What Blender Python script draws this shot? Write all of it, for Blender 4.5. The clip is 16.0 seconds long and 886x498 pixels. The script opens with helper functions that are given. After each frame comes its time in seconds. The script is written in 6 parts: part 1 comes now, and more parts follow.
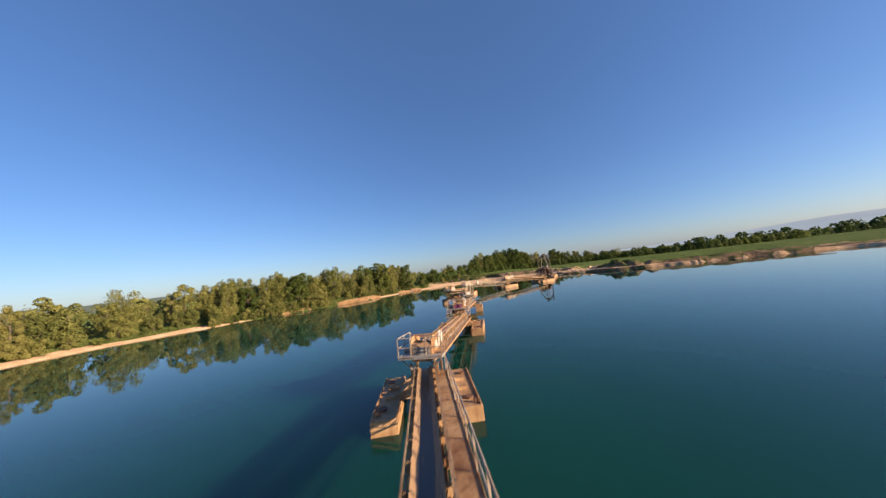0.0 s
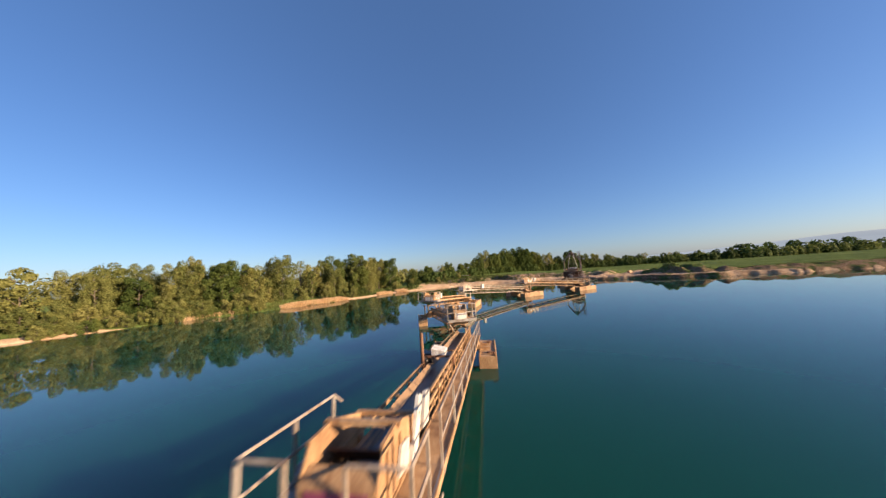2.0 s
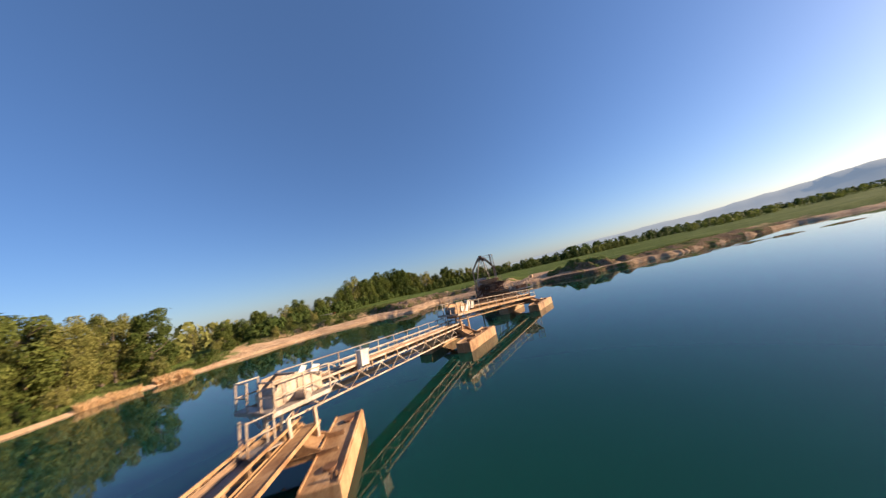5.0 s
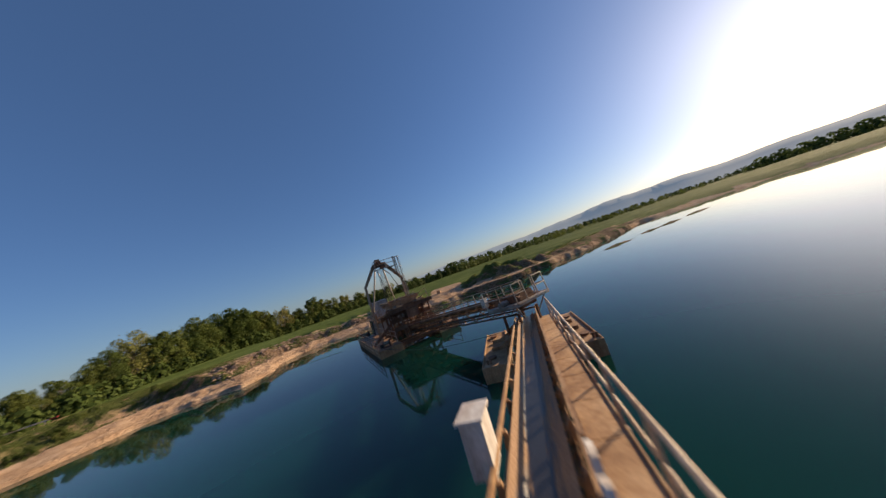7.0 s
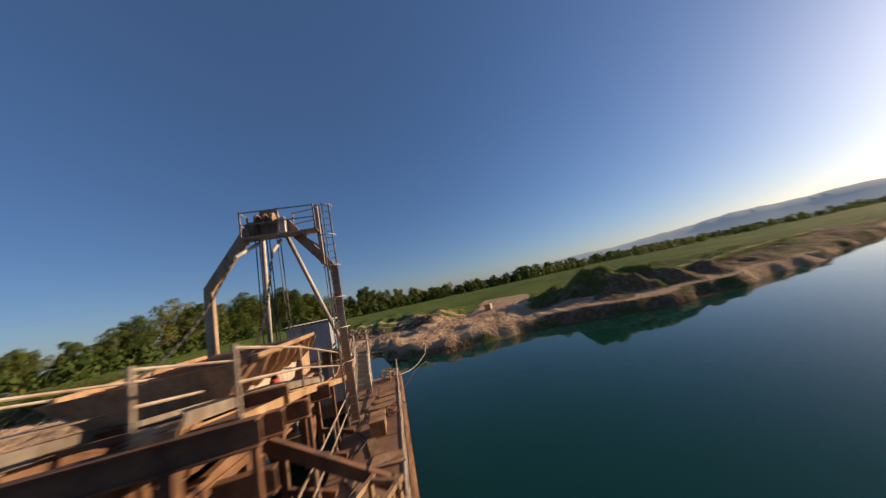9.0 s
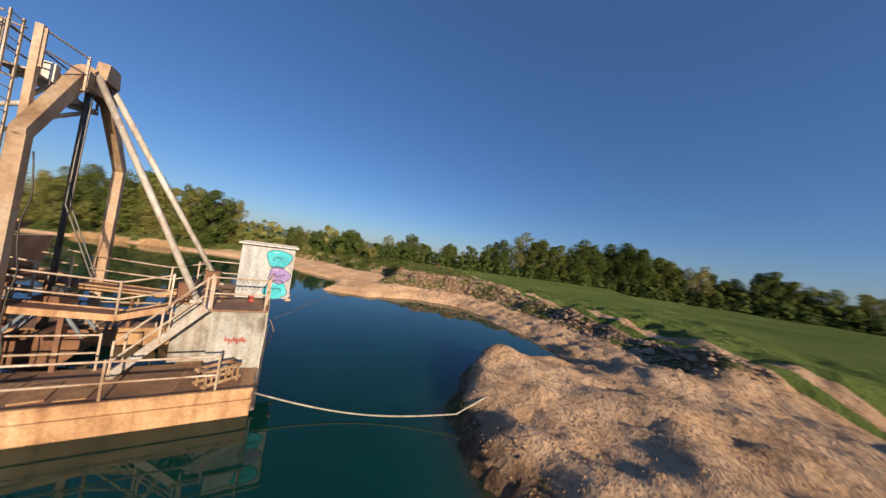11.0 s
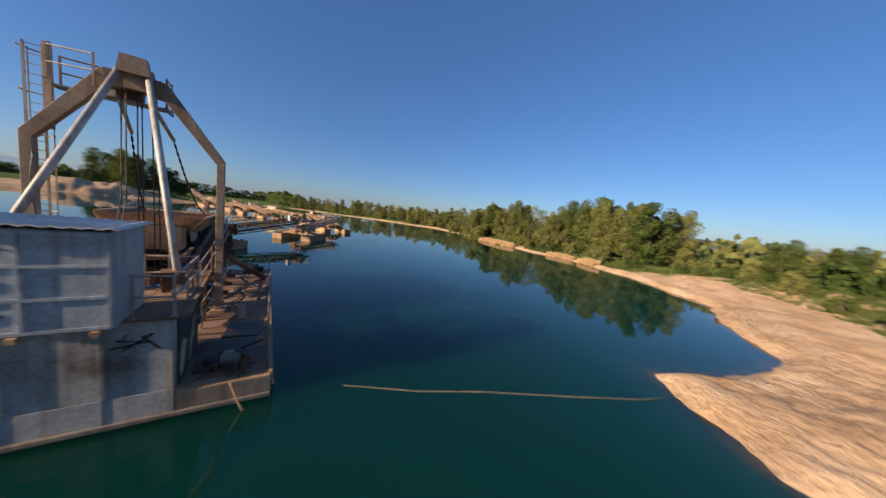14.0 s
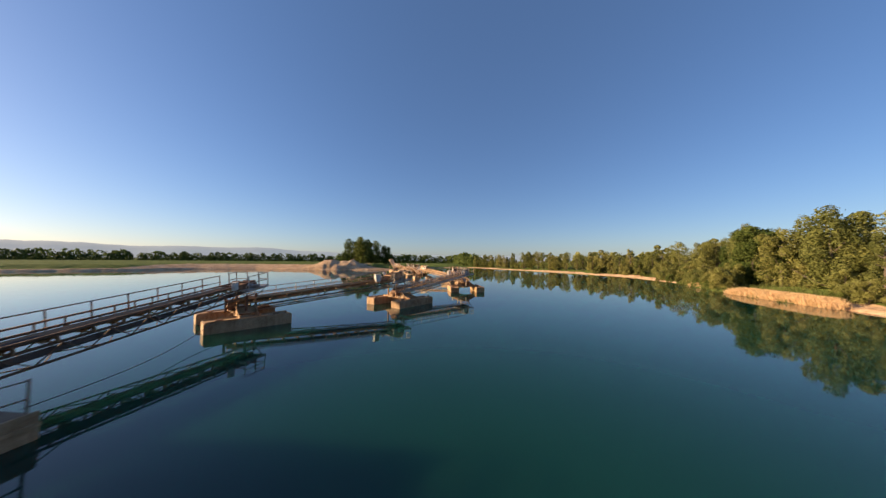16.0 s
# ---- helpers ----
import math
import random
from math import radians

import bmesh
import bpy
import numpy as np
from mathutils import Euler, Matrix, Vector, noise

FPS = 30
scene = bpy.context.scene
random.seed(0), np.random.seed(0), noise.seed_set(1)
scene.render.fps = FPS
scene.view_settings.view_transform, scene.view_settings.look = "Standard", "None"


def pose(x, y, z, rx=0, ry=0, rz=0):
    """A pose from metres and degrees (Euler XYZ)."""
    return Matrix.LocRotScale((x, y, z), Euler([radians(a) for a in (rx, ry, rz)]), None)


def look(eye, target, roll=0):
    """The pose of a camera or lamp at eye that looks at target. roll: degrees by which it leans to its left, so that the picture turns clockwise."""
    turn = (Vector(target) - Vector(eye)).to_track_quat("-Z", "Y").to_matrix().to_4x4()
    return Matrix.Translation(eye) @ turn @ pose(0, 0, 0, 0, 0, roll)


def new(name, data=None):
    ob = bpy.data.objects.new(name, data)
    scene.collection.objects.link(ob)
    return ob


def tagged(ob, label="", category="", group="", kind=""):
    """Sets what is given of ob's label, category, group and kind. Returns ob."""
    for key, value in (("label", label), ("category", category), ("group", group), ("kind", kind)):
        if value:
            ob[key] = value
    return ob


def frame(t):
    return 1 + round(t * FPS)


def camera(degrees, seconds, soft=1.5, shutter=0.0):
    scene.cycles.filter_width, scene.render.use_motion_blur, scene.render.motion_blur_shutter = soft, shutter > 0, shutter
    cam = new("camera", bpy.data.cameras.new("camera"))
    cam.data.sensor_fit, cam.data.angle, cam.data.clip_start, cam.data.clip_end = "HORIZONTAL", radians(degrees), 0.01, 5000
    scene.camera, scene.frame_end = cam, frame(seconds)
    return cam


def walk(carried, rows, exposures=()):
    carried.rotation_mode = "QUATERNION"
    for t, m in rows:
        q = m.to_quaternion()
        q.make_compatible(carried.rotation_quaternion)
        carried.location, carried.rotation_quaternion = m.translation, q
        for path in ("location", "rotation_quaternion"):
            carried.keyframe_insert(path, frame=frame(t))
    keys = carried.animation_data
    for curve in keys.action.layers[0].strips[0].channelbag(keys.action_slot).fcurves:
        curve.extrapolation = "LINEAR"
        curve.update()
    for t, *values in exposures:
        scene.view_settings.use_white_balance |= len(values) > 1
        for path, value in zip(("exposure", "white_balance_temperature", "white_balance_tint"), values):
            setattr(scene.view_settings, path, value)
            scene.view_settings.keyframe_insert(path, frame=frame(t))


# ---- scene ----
# ---------------------------------------------------------------- camera
cam = camera(116.92, 16.0, soft=1.35, shutter=0.3)
PATH = [
    (0.0, 21.495, 6.412, 7.543, -5.657, 4.693, 6.603),
    (0.5, 23.309, 12.335, 7.488, -5.426, 4.204, 5.245),
    (1.0, 24.743, 19.949, 7.238, -5.087, 4.091, 4.677),
    (1.5, 26.171, 27.541, 6.933, -4.957, 4.314, 4.079),
    (2.0, 27.578, 35.483, 6.384, -4.978, 4.729, 3.939),
    (2.5, 28.930, 42.474, 5.963, -5.450, 5.406, 4.193),
    (3.0, 30.095, 48.936, 6.166, -7.431, 5.987, 5.078),
    (3.5, 31.187, 54.645, 6.559, -11.515, 6.037, 7.085),
    (3.8, 31.864, 57.469, 6.970, -15.082, 5.539, 7.966),
    (4.0, 32.379, 59.329, 7.093, -17.926, 5.589, 9.305),
    (4.5, 33.355, 64.175, 6.685, -24.891, 5.922, 11.196),
    (5.0, 35.477, 70.631, 6.174, -32.112, 6.719, 12.529),
    (5.2, 36.623, 73.278, 5.973, -34.510, 7.201, 12.944),
    (5.9, 41.042, 81.832, 5.605, -43.938, 7.291, 15.103),
    (6.6, 46.287, 89.104, 5.597, -53.714, 5.943, 17.577),
    (7.3, 52.547, 94.914, 5.790, -62.585, 4.201, 19.585),
    (7.5, 54.558, 96.274, 5.852, -64.723, 3.824, 19.929),
    (8.0, 60.456, 99.308, 5.865, -66.644, 3.376, 18.880),
    (8.5, 66.014, 101.474, 5.322, -59.215, 6.104, 16.685),
    (9.0, 72.265, 104.036, 4.955, -43.951, 8.919, 11.658),
    (9.5, 77.413, 106.166, 4.724, -28.234, 9.883, 5.212),
    (9.7, 79.442, 106.903, 4.642, -21.460, 9.748, 2.876),
    (10.4, 85.810, 110.460, 4.808, 4.108, 6.444, -4.106),
    (11.1, 90.345, 114.958, 5.283, 29.862, 1.032, -8.622),
    (11.8, 92.351, 119.820, 5.673, 53.098, -4.188, -10.061),
    (12.0, 92.332, 121.169, 5.697, 58.778, -5.222, -9.794),
    (12.5, 91.228, 124.288, 5.684, 71.420, -6.740, -8.482),
    (13.0, 88.476, 127.246, 5.872, 84.931, -7.324, -7.375),
    (13.5, 84.782, 129.441, 5.989, 98.602, -7.202, -6.553),
    (14.0, 79.759, 130.968, 5.693, 114.529, -6.476, -6.509),
    (14.5, 74.732, 131.338, 5.350, 129.536, -5.911, -5.960),
    (15.0, 69.724, 129.781, 5.281, 141.150, -3.836, -4.680),
    (15.5, 65.022, 127.111, 5.249, 148.220, -0.811, -2.707),
    (16.0, 61.007, 124.579, 5.120, 151.776, 2.502, -0.610),
]
EXPOSURES = [(0.0, 0.70, 6800, 11), (2.0, 0.74, 6850, 11), (3.5, 0.78, 6900, 11), (5.0, 0.72, 7000, 11), (7.3, 0.14, 7000, 10), (8.2, 0.12, 7200, 10), (9.0, 0.06, 7150, 10), (9.4, 0.04, 7000, 9), (9.7, 0.04, 6900, 9), (11.8, 0.28, 6200, 7), (13.5, 0.36, 6250, 7), (14.5, 0.50, 6650, 9), (15.2, 0.70, 7400, 11), (16.0, 0.66, 7600, 11)]
walk(cam, [(t, pose(x, y, z, 90 + pitch, roll, yaw)) for t, x, y, z, yaw, pitch, roll in PATH], EXPOSURES)

# ---------------------------------------------------------------- daylight
SUN_AZ, SUN_EL = -29.0, 16.1          # degrees, counted from +x
world = bpy.data.worlds.new("sky")
scene.world = world
world.use_nodes = True
wn = world.node_tree
sky = wn.nodes.new("ShaderNodeTexSky")
sky.sky_type = "NISHITA"
sky.sun_disc = False
sky.sun_elevation = radians(SUN_EL)
sky.sun_rotation = radians(90 - SUN_AZ)
sky.altitude = 100
sky.air_density, sky.dust_density, sky.ozone_density = 1.0, 0.7, 2.8
tone = wn.nodes.new("ShaderNodeMix")
tone.data_type, tone.blend_type = "RGBA", "MULTIPLY"
tone.inputs[0].default_value = 1.0
tone.inputs[7].default_value = (0.89, 0.95, 1.19, 1.0)
wn.links.new(sky.outputs[0], tone.inputs[6])
even = wn.nodes.new("ShaderNodeMix")       # the even blue that light scattered more than once adds
even.data_type, even.blend_type = "RGBA", "MIX"
even.inputs[0].default_value = 0.26
even.inputs[7].default_value = (1.2, 2.0, 3.75, 1.0)
wn.links.new(tone.outputs[2], even.inputs[6])
clear = wn.nodes.new("ShaderNodeHueSaturation")
clear.inputs["Saturation"].default_value = 1.10
wn.links.new(even.outputs[2], clear.inputs["Color"])
wn.links.new(clear.outputs[0], wn.nodes["Background"].inputs[0])
wn.nodes["Background"].inputs[1].default_value = 0.094

sun_data = bpy.data.lights.new("sun", "SUN")
sun_data.energy, sun_data.angle, sun_data.color = 6.9, radians(0.53), (1.0, 0.78, 0.54)
sun = new("sun", sun_data)
_sd = Vector((math.cos(radians(SUN_AZ)) * math.cos(radians(SUN_EL)), math.sin(radians(SUN_AZ)) * math.cos(radians(SUN_EL)), math.sin(radians(SUN_EL))))
sun.matrix_world = look(_sd * 300, (0, 0, 0))


# ---------------------------------------------------------------- materials
def nodes_of(name):
    m = bpy.data.materials.new(name)
    m.use_nodes = True
    return m, m.node_tree, m.node_tree.nodes["Principled BSDF"]


def put(nt, kind, **values):
    n = nt.nodes.new(kind)
    for k, v in values.items():
        n.inputs[k].default_value = v
    return n


def ramp(nt, source, stops):
    r = nt.nodes.new("ShaderNodeValToRGB")
    nt.links.new(source, r.inputs[0])
    els = r.color_ramp.elements
    els[0].position, els[0].color = stops[0][0], (*stops[0][1], 1)
    els[1].position, els[1].color = stops[-1][0], (*stops[-1][1], 1)
    for p, c in stops[1:-1]:
        e = els.new(p)
        e.color = (*c, 1)
    return r


def mix(nt, fac, a, b, blend="MIX"):
    n = nt.nodes.new("ShaderNodeMix")
    n.data_type, n.blend_type = "RGBA", blend
    for slot, v in ((0, fac), (6, a), (7, b)):
        if isinstance(v, (int, float)):
            n.inputs[slot].default_value = v
        elif isinstance(v, tuple):
            n.inputs[slot].default_value = (*v, 1)
        else:
            nt.links.new(v, n.inputs[slot])
    return n.outputs[2]


def worn(name, main, dark, light, size=1.2, rough=0.75, metal=0.0, bump=0.25, streak=True, spread=0.10, stops=(0.30, 0.5, 0.72)):
    """Weathered surface: broad stains, fine grain, vertical streaks and a slightly different tone for each piece."""
    m, nt, b = nodes_of(name)
    geo = put(nt, "ShaderNodeNewGeometry")
    big = put(nt, "ShaderNodeTexNoise", Scale=0.9 / size, Detail=6.0, Roughness=0.62)
    fine = put(nt, "ShaderNodeTexNoise", Scale=14.0 / size, Detail=5.0, Roughness=0.7)
    mp = put(nt, "ShaderNodeMapping", Scale=(6.0 / size, 6.0 / size, 0.5 / size))
    nt.links.new(geo.outputs["Position"], mp.inputs[0])
    run = put(nt, "ShaderNodeTexNoise", Scale=1.0, Detail=4.0)
    nt.links.new(mp.outputs[0], run.inputs["Vector"])
    for n in (big, fine):
        nt.links.new(geo.outputs["Position"], n.inputs["Vector"])
    c = ramp(nt, big.outputs[0], ((stops[0], dark), (stops[1], main), (stops[2], light))).outputs[0]
    f = ramp(nt, fine.outputs[0], ((0.35, (0.62, 0.58, 0.55)), (0.65, (1.0, 1.0, 1.0)))).outputs[0]
    c = mix(nt, 0.8, c, f, "MULTIPLY")
    if streak:
        s = ramp(nt, run.outputs[0], ((0.45, (1, 1, 1)), (0.68, (0.62, 0.50, 0.42)))).outputs[0]
        c = mix(nt, 0.65, c, s, "MULTIPLY")
    oi = put(nt, "ShaderNodeObjectInfo")
    mr = put(nt, "ShaderNodeMapRange")
    nt.links.new(oi.outputs["Random"], mr.inputs[0])
    mr.inputs[3].default_value, mr.inputs[4].default_value = 1 - spread, 1 + spread
    hs = put(nt, "ShaderNodeHueSaturation")
    nt.links.new(mr.outputs[0], hs.inputs["Value"])
    nt.links.new(c, hs.inputs["Color"])
    nt.links.new(hs.outputs[0], b.inputs["Base Color"])
    rr = put(nt, "ShaderNodeMapRange")
    nt.links.new(fine.outputs[0], rr.inputs[0])
    rr.inputs[3].default_value, rr.inputs[4].default_value = max(rough - 0.18, 0.05), min(rough + 0.15, 1)
    nt.links.new(rr.outputs[0], b.inputs["Roughness"])
    b.inputs["Metallic"].default_value = metal
    bp = put(nt, "ShaderNodeBump", Strength=bump, Distance=0.02)
    nt.links.new(fine.outputs[0], bp.inputs["Height"])
    nt.links.new(bp.outputs[0], b.inputs["Normal"])
    return m


RUST_TAN = worn("sun-bleached rusty paint", (0.44, 0.268, 0.138), (0.22, 0.105, 0.048), (0.56, 0.385, 0.235))
RUST_BROWN = worn("brown rust", (0.19, 0.09, 0.047), (0.08, 0.04, 0.024), (0.31, 0.17, 0.095))
DECK = worn("rusty deck plate", (0.26, 0.145, 0.085), (0.12, 0.064, 0.038), (0.38, 0.24, 0.145), streak=False, size=1.6)
STEEL = worn("weathered galvanised steel", (0.42, 0.39, 0.36), (0.30, 0.22, 0.16), (0.55, 0.53, 0.50), rough=0.55, metal=0.35)
RAIL = worn("dusty handrail steel", (0.46, 0.37, 0.29), (0.28, 0.17, 0.10), (0.60, 0.54, 0.47), rough=0.6, metal=0.2)
GANTRY = worn("grey painted gantry steel", (0.42, 0.295, 0.19), (0.23, 0.13, 0.075), (0.46, 0.41, 0.35), rough=0.6, metal=0.1, size=2.0)
PIPE = worn("pale grey tube paint", (0.52, 0.49, 0.45), (0.36, 0.28, 0.22), (0.62, 0.60, 0.57), rough=0.5, size=0.8)
WHITE = worn("chalky white paint", (0.66, 0.63, 0.58), (0.42, 0.33, 0.26), (0.76, 0.74, 0.70), rough=0.6, stops=(0.28, 0.42, 0.65))
CABIN = worn("pale blue-grey cabin paint", (0.40, 0.43, 0.45), (0.27, 0.255, 0.24), (0.50, 0.53, 0.56), rough=0.5, stops=(0.25, 0.42, 0.7))
HOUSE = worn("flaking white house paint", (0.37, 0.375, 0.36), (0.17, 0.14, 0.115), (0.50, 0.49, 0.465), rough=0.65, stops=(0.34, 0.48, 0.66))
RUBBER = worn("black rubber belt", (0.035, 0.033, 0.036), (0.018, 0.017, 0.018), (0.09, 0.075, 0.06), rough=0.6, streak=False)
DARK = worn("oily dark machinery and deck-shade plates", (0.045, 0.040, 0.036), (0.02, 0.018, 0.017), (0.12, 0.085, 0.06), rough=0.5)
WOOD = worn("weathered timber", (0.36, 0.23, 0.13), (0.20, 0.12, 0.07), (0.47, 0.33, 0.21), size=0.5)


def belt_material():
    """Black rubber, polished along the middle, with sand caked along the edges in long smears."""
    m, nt, b = nodes_of("sand-caked rubber belt")
    tc = put(nt, "ShaderNodeTexCoord")
    mp = put(nt, "ShaderNodeMapping", Scale=(7.0, 0.55, 3.0))
    nt.links.new(tc.outputs["Object"], mp.inputs[0])
    smear = put(nt, "ShaderNodeTexNoise", Scale=1.0, Detail=5.0, Roughness=0.6)
    nt.links.new(mp.outputs[0], smear.inputs["Vector"])
    grit = put(nt, "ShaderNodeTexNoise", Scale=30.0, Detail=3.0)
    nt.links.new(tc.outputs["Object"], grit.inputs["Vector"])
    sep = put(nt, "ShaderNodeSeparateXYZ")
    nt.links.new(tc.outputs["Object"], sep.inputs[0])
    off = put(nt, "ShaderNodeMath")
    off.operation = "ABSOLUTE"
    nt.links.new(sep.outputs[0], off.inputs[0])
    add = put(nt, "ShaderNodeMath")
    add.operation = "MULTIPLY_ADD"
    nt.links.new(off.outputs[0], add.inputs[0])
    add.inputs[1].default_value = 1.15
    nt.links.new(smear.outputs[0], add.inputs[2])
    cover = ramp(nt, add.outputs[0], ((0.72, (0, 0, 0)), (0.86, (1, 1, 1)))).outputs[0]
    sand = ramp(nt, grit.outputs[0], ((0.3, (0.20, 0.115, 0.06)), (0.7, (0.40, 0.25, 0.145)))).outputs[0]
    nt.links.new(mix(nt, cover, (0.022, 0.022, 0.027), sand), b.inputs["Base Color"])
    rough = ramp(nt, cover, ((0.0, (0.34, 0.34, 0.34)), (1.0, (0.9, 0.9, 0.9)))).outputs[0]
    nt.links.new(rough, b.inputs["Roughness"])
    bp = put(nt, "ShaderNodeBump", Strength=0.4, Distance=0.02)
    nt.links.new(grit.outputs[0], bp.inputs["Height"])
    nt.links.new(bp.outputs[0], b.inputs["Normal"])
    return m


BELT = belt_material()
HOPPER = worn("sand-worn hopper steel", (0.45, 0.285, 0.165), (0.28, 0.16, 0.085), (0.55, 0.39, 0.26), size=1.0, rough=0.55)
ROPE = worn("faded mooring rope", (0.42, 0.40, 0.33), (0.28, 0.25, 0.2), (0.52, 0.5, 0.43), size=0.2)
MAGENTA = worn("faded magenta spray paint", (0.34, 0.07, 0.16), (0.2, 0.05, 0.1), (0.45, 0.16, 0.24), streak=False)
WET_ROPE = worn("wet mud-stained rope", (0.17, 0.155, 0.11), (0.13, 0.12, 0.08), (0.32, 0.29, 0.22), size=0.3)
RED = worn("faded red paint", (0.45, 0.06, 0.05), (0.3, 0.05, 0.04), (0.55, 0.13, 0.1))
TEAL = worn("turquoise spray paint", (0.05, 0.45, 0.55), (0.04, 0.36, 0.46), (0.12, 0.55, 0.62), streak=False)
VIOLET = worn("lilac spray paint", (0.34, 0.25, 0.55), (0.28, 0.2, 0.46), (0.42, 0.34, 0.6), streak=False)
PALE = worn("pale dusty paint", (0.52, 0.42, 0.33), (0.30, 0.18, 0.11), (0.70, 0.63, 0.54))
SILT = worn("silt-greyed hull steel", (0.22, 0.18, 0.145), (0.11, 0.08, 0.06), (0.32, 0.27, 0.22))
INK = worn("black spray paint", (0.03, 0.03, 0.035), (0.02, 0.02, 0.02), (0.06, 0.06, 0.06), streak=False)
OLIVE = worn("olive spray paint", (0.42, 0.43, 0.17), (0.30, 0.31, 0.11), (0.52, 0.52, 0.24), streak=False)
BARK = worn("grey-brown bark", (0.13, 0.10, 0.075), (0.07, 0.055, 0.04), (0.2, 0.165, 0.13), size=0.5)


def foliage(name, dark, main, light):
    m, nt, b = nodes_of(name)
    geo = put(nt, "ShaderNodeNewGeometry")
    oi = put(nt, "ShaderNodeObjectInfo")
    noise_ = put(nt, "ShaderNodeTexNoise", Scale=0.6, Detail=3.0)
    nt.links.new(geo.outputs["Position"], noise_.inputs["Vector"])
    add = put(nt, "ShaderNodeMath")
    add.operation = "MULTIPLY_ADD"
    nt.links.new(geo.outputs["Random Per Island"], add.inputs[0])
    add.inputs[1].default_value = 0.6
    nt.links.new(noise_.outputs[0], add.inputs[2])
    half = put(nt, "ShaderNodeMath")
    half.operation = "MULTIPLY"
    nt.links.new(add.outputs[0], half.inputs[0])
    half.inputs[1].default_value = 0.62
    c = ramp(nt, half.outputs[0], ((0.25, dark), (0.5, main), (0.78, light))).outputs[0]
    mr = put(nt, "ShaderNodeMapRange")
    nt.links.new(oi.outputs["Random"], mr.inputs[0])
    mr.inputs[3].default_value, mr.inputs[4].default_value = 0.72, 1.25
    mh = put(nt, "ShaderNodeMapRange")
    nt.links.new(oi.outputs["Random"], mh.inputs[0])
    mh.inputs[3].default_value, mh.inputs[4].default_value = 0.525, 0.482
    hs = put(nt, "ShaderNodeHueSaturation")
    nt.links.new(mr.outputs[0], hs.inputs["Value"])
    nt.links.new(mh.outputs[0], hs.inputs["Hue"])
    nt.links.new(c, hs.inputs["Color"])
    nt.links.new(hs.outputs[0], b.inputs["Base Color"])
    b.inputs["Roughness"].default_value = 0.65
    b.inputs["Specular IOR Level"].default_value = 0.08
    tr = put(nt, "ShaderNodeBsdfTranslucent")
    nt.links.new(hs.outputs[0], tr.inputs[0])
    ms = put(nt, "ShaderNodeMixShader", Fac=0.40)
    nt.links.new(b.outputs[0], ms.inputs[1])
    nt.links.new(tr.outputs[0], ms.inputs[2])
    nt.links.new(ms.outputs[0], nt.nodes["Material Output"].inputs[0])
    return m


LEAF_WILLOW = foliage("willow leaves", (0.105, 0.112, 0.032), (0.205, 0.208, 0.064), (0.31, 0.295, 0.108))
LEAF_GREEN = foliage("green leaves", (0.050, 0.072, 0.018), (0.104, 0.132, 0.034), (0.170, 0.195, 0.056))
LEAF_DARK = foliage("dark leaves", (0.040, 0.060, 0.017), (0.082, 0.113, 0.032), (0.132, 0.163, 0.048))
REED = foliage("dry reed", (0.40, 0.29, 0.14), (0.54, 0.40, 0.21), (0.64, 0.49, 0.29))
GRASS = foliage("bank weeds", (0.08, 0.10, 0.028), (0.16, 0.18, 0.05), (0.30, 0.28, 0.12))


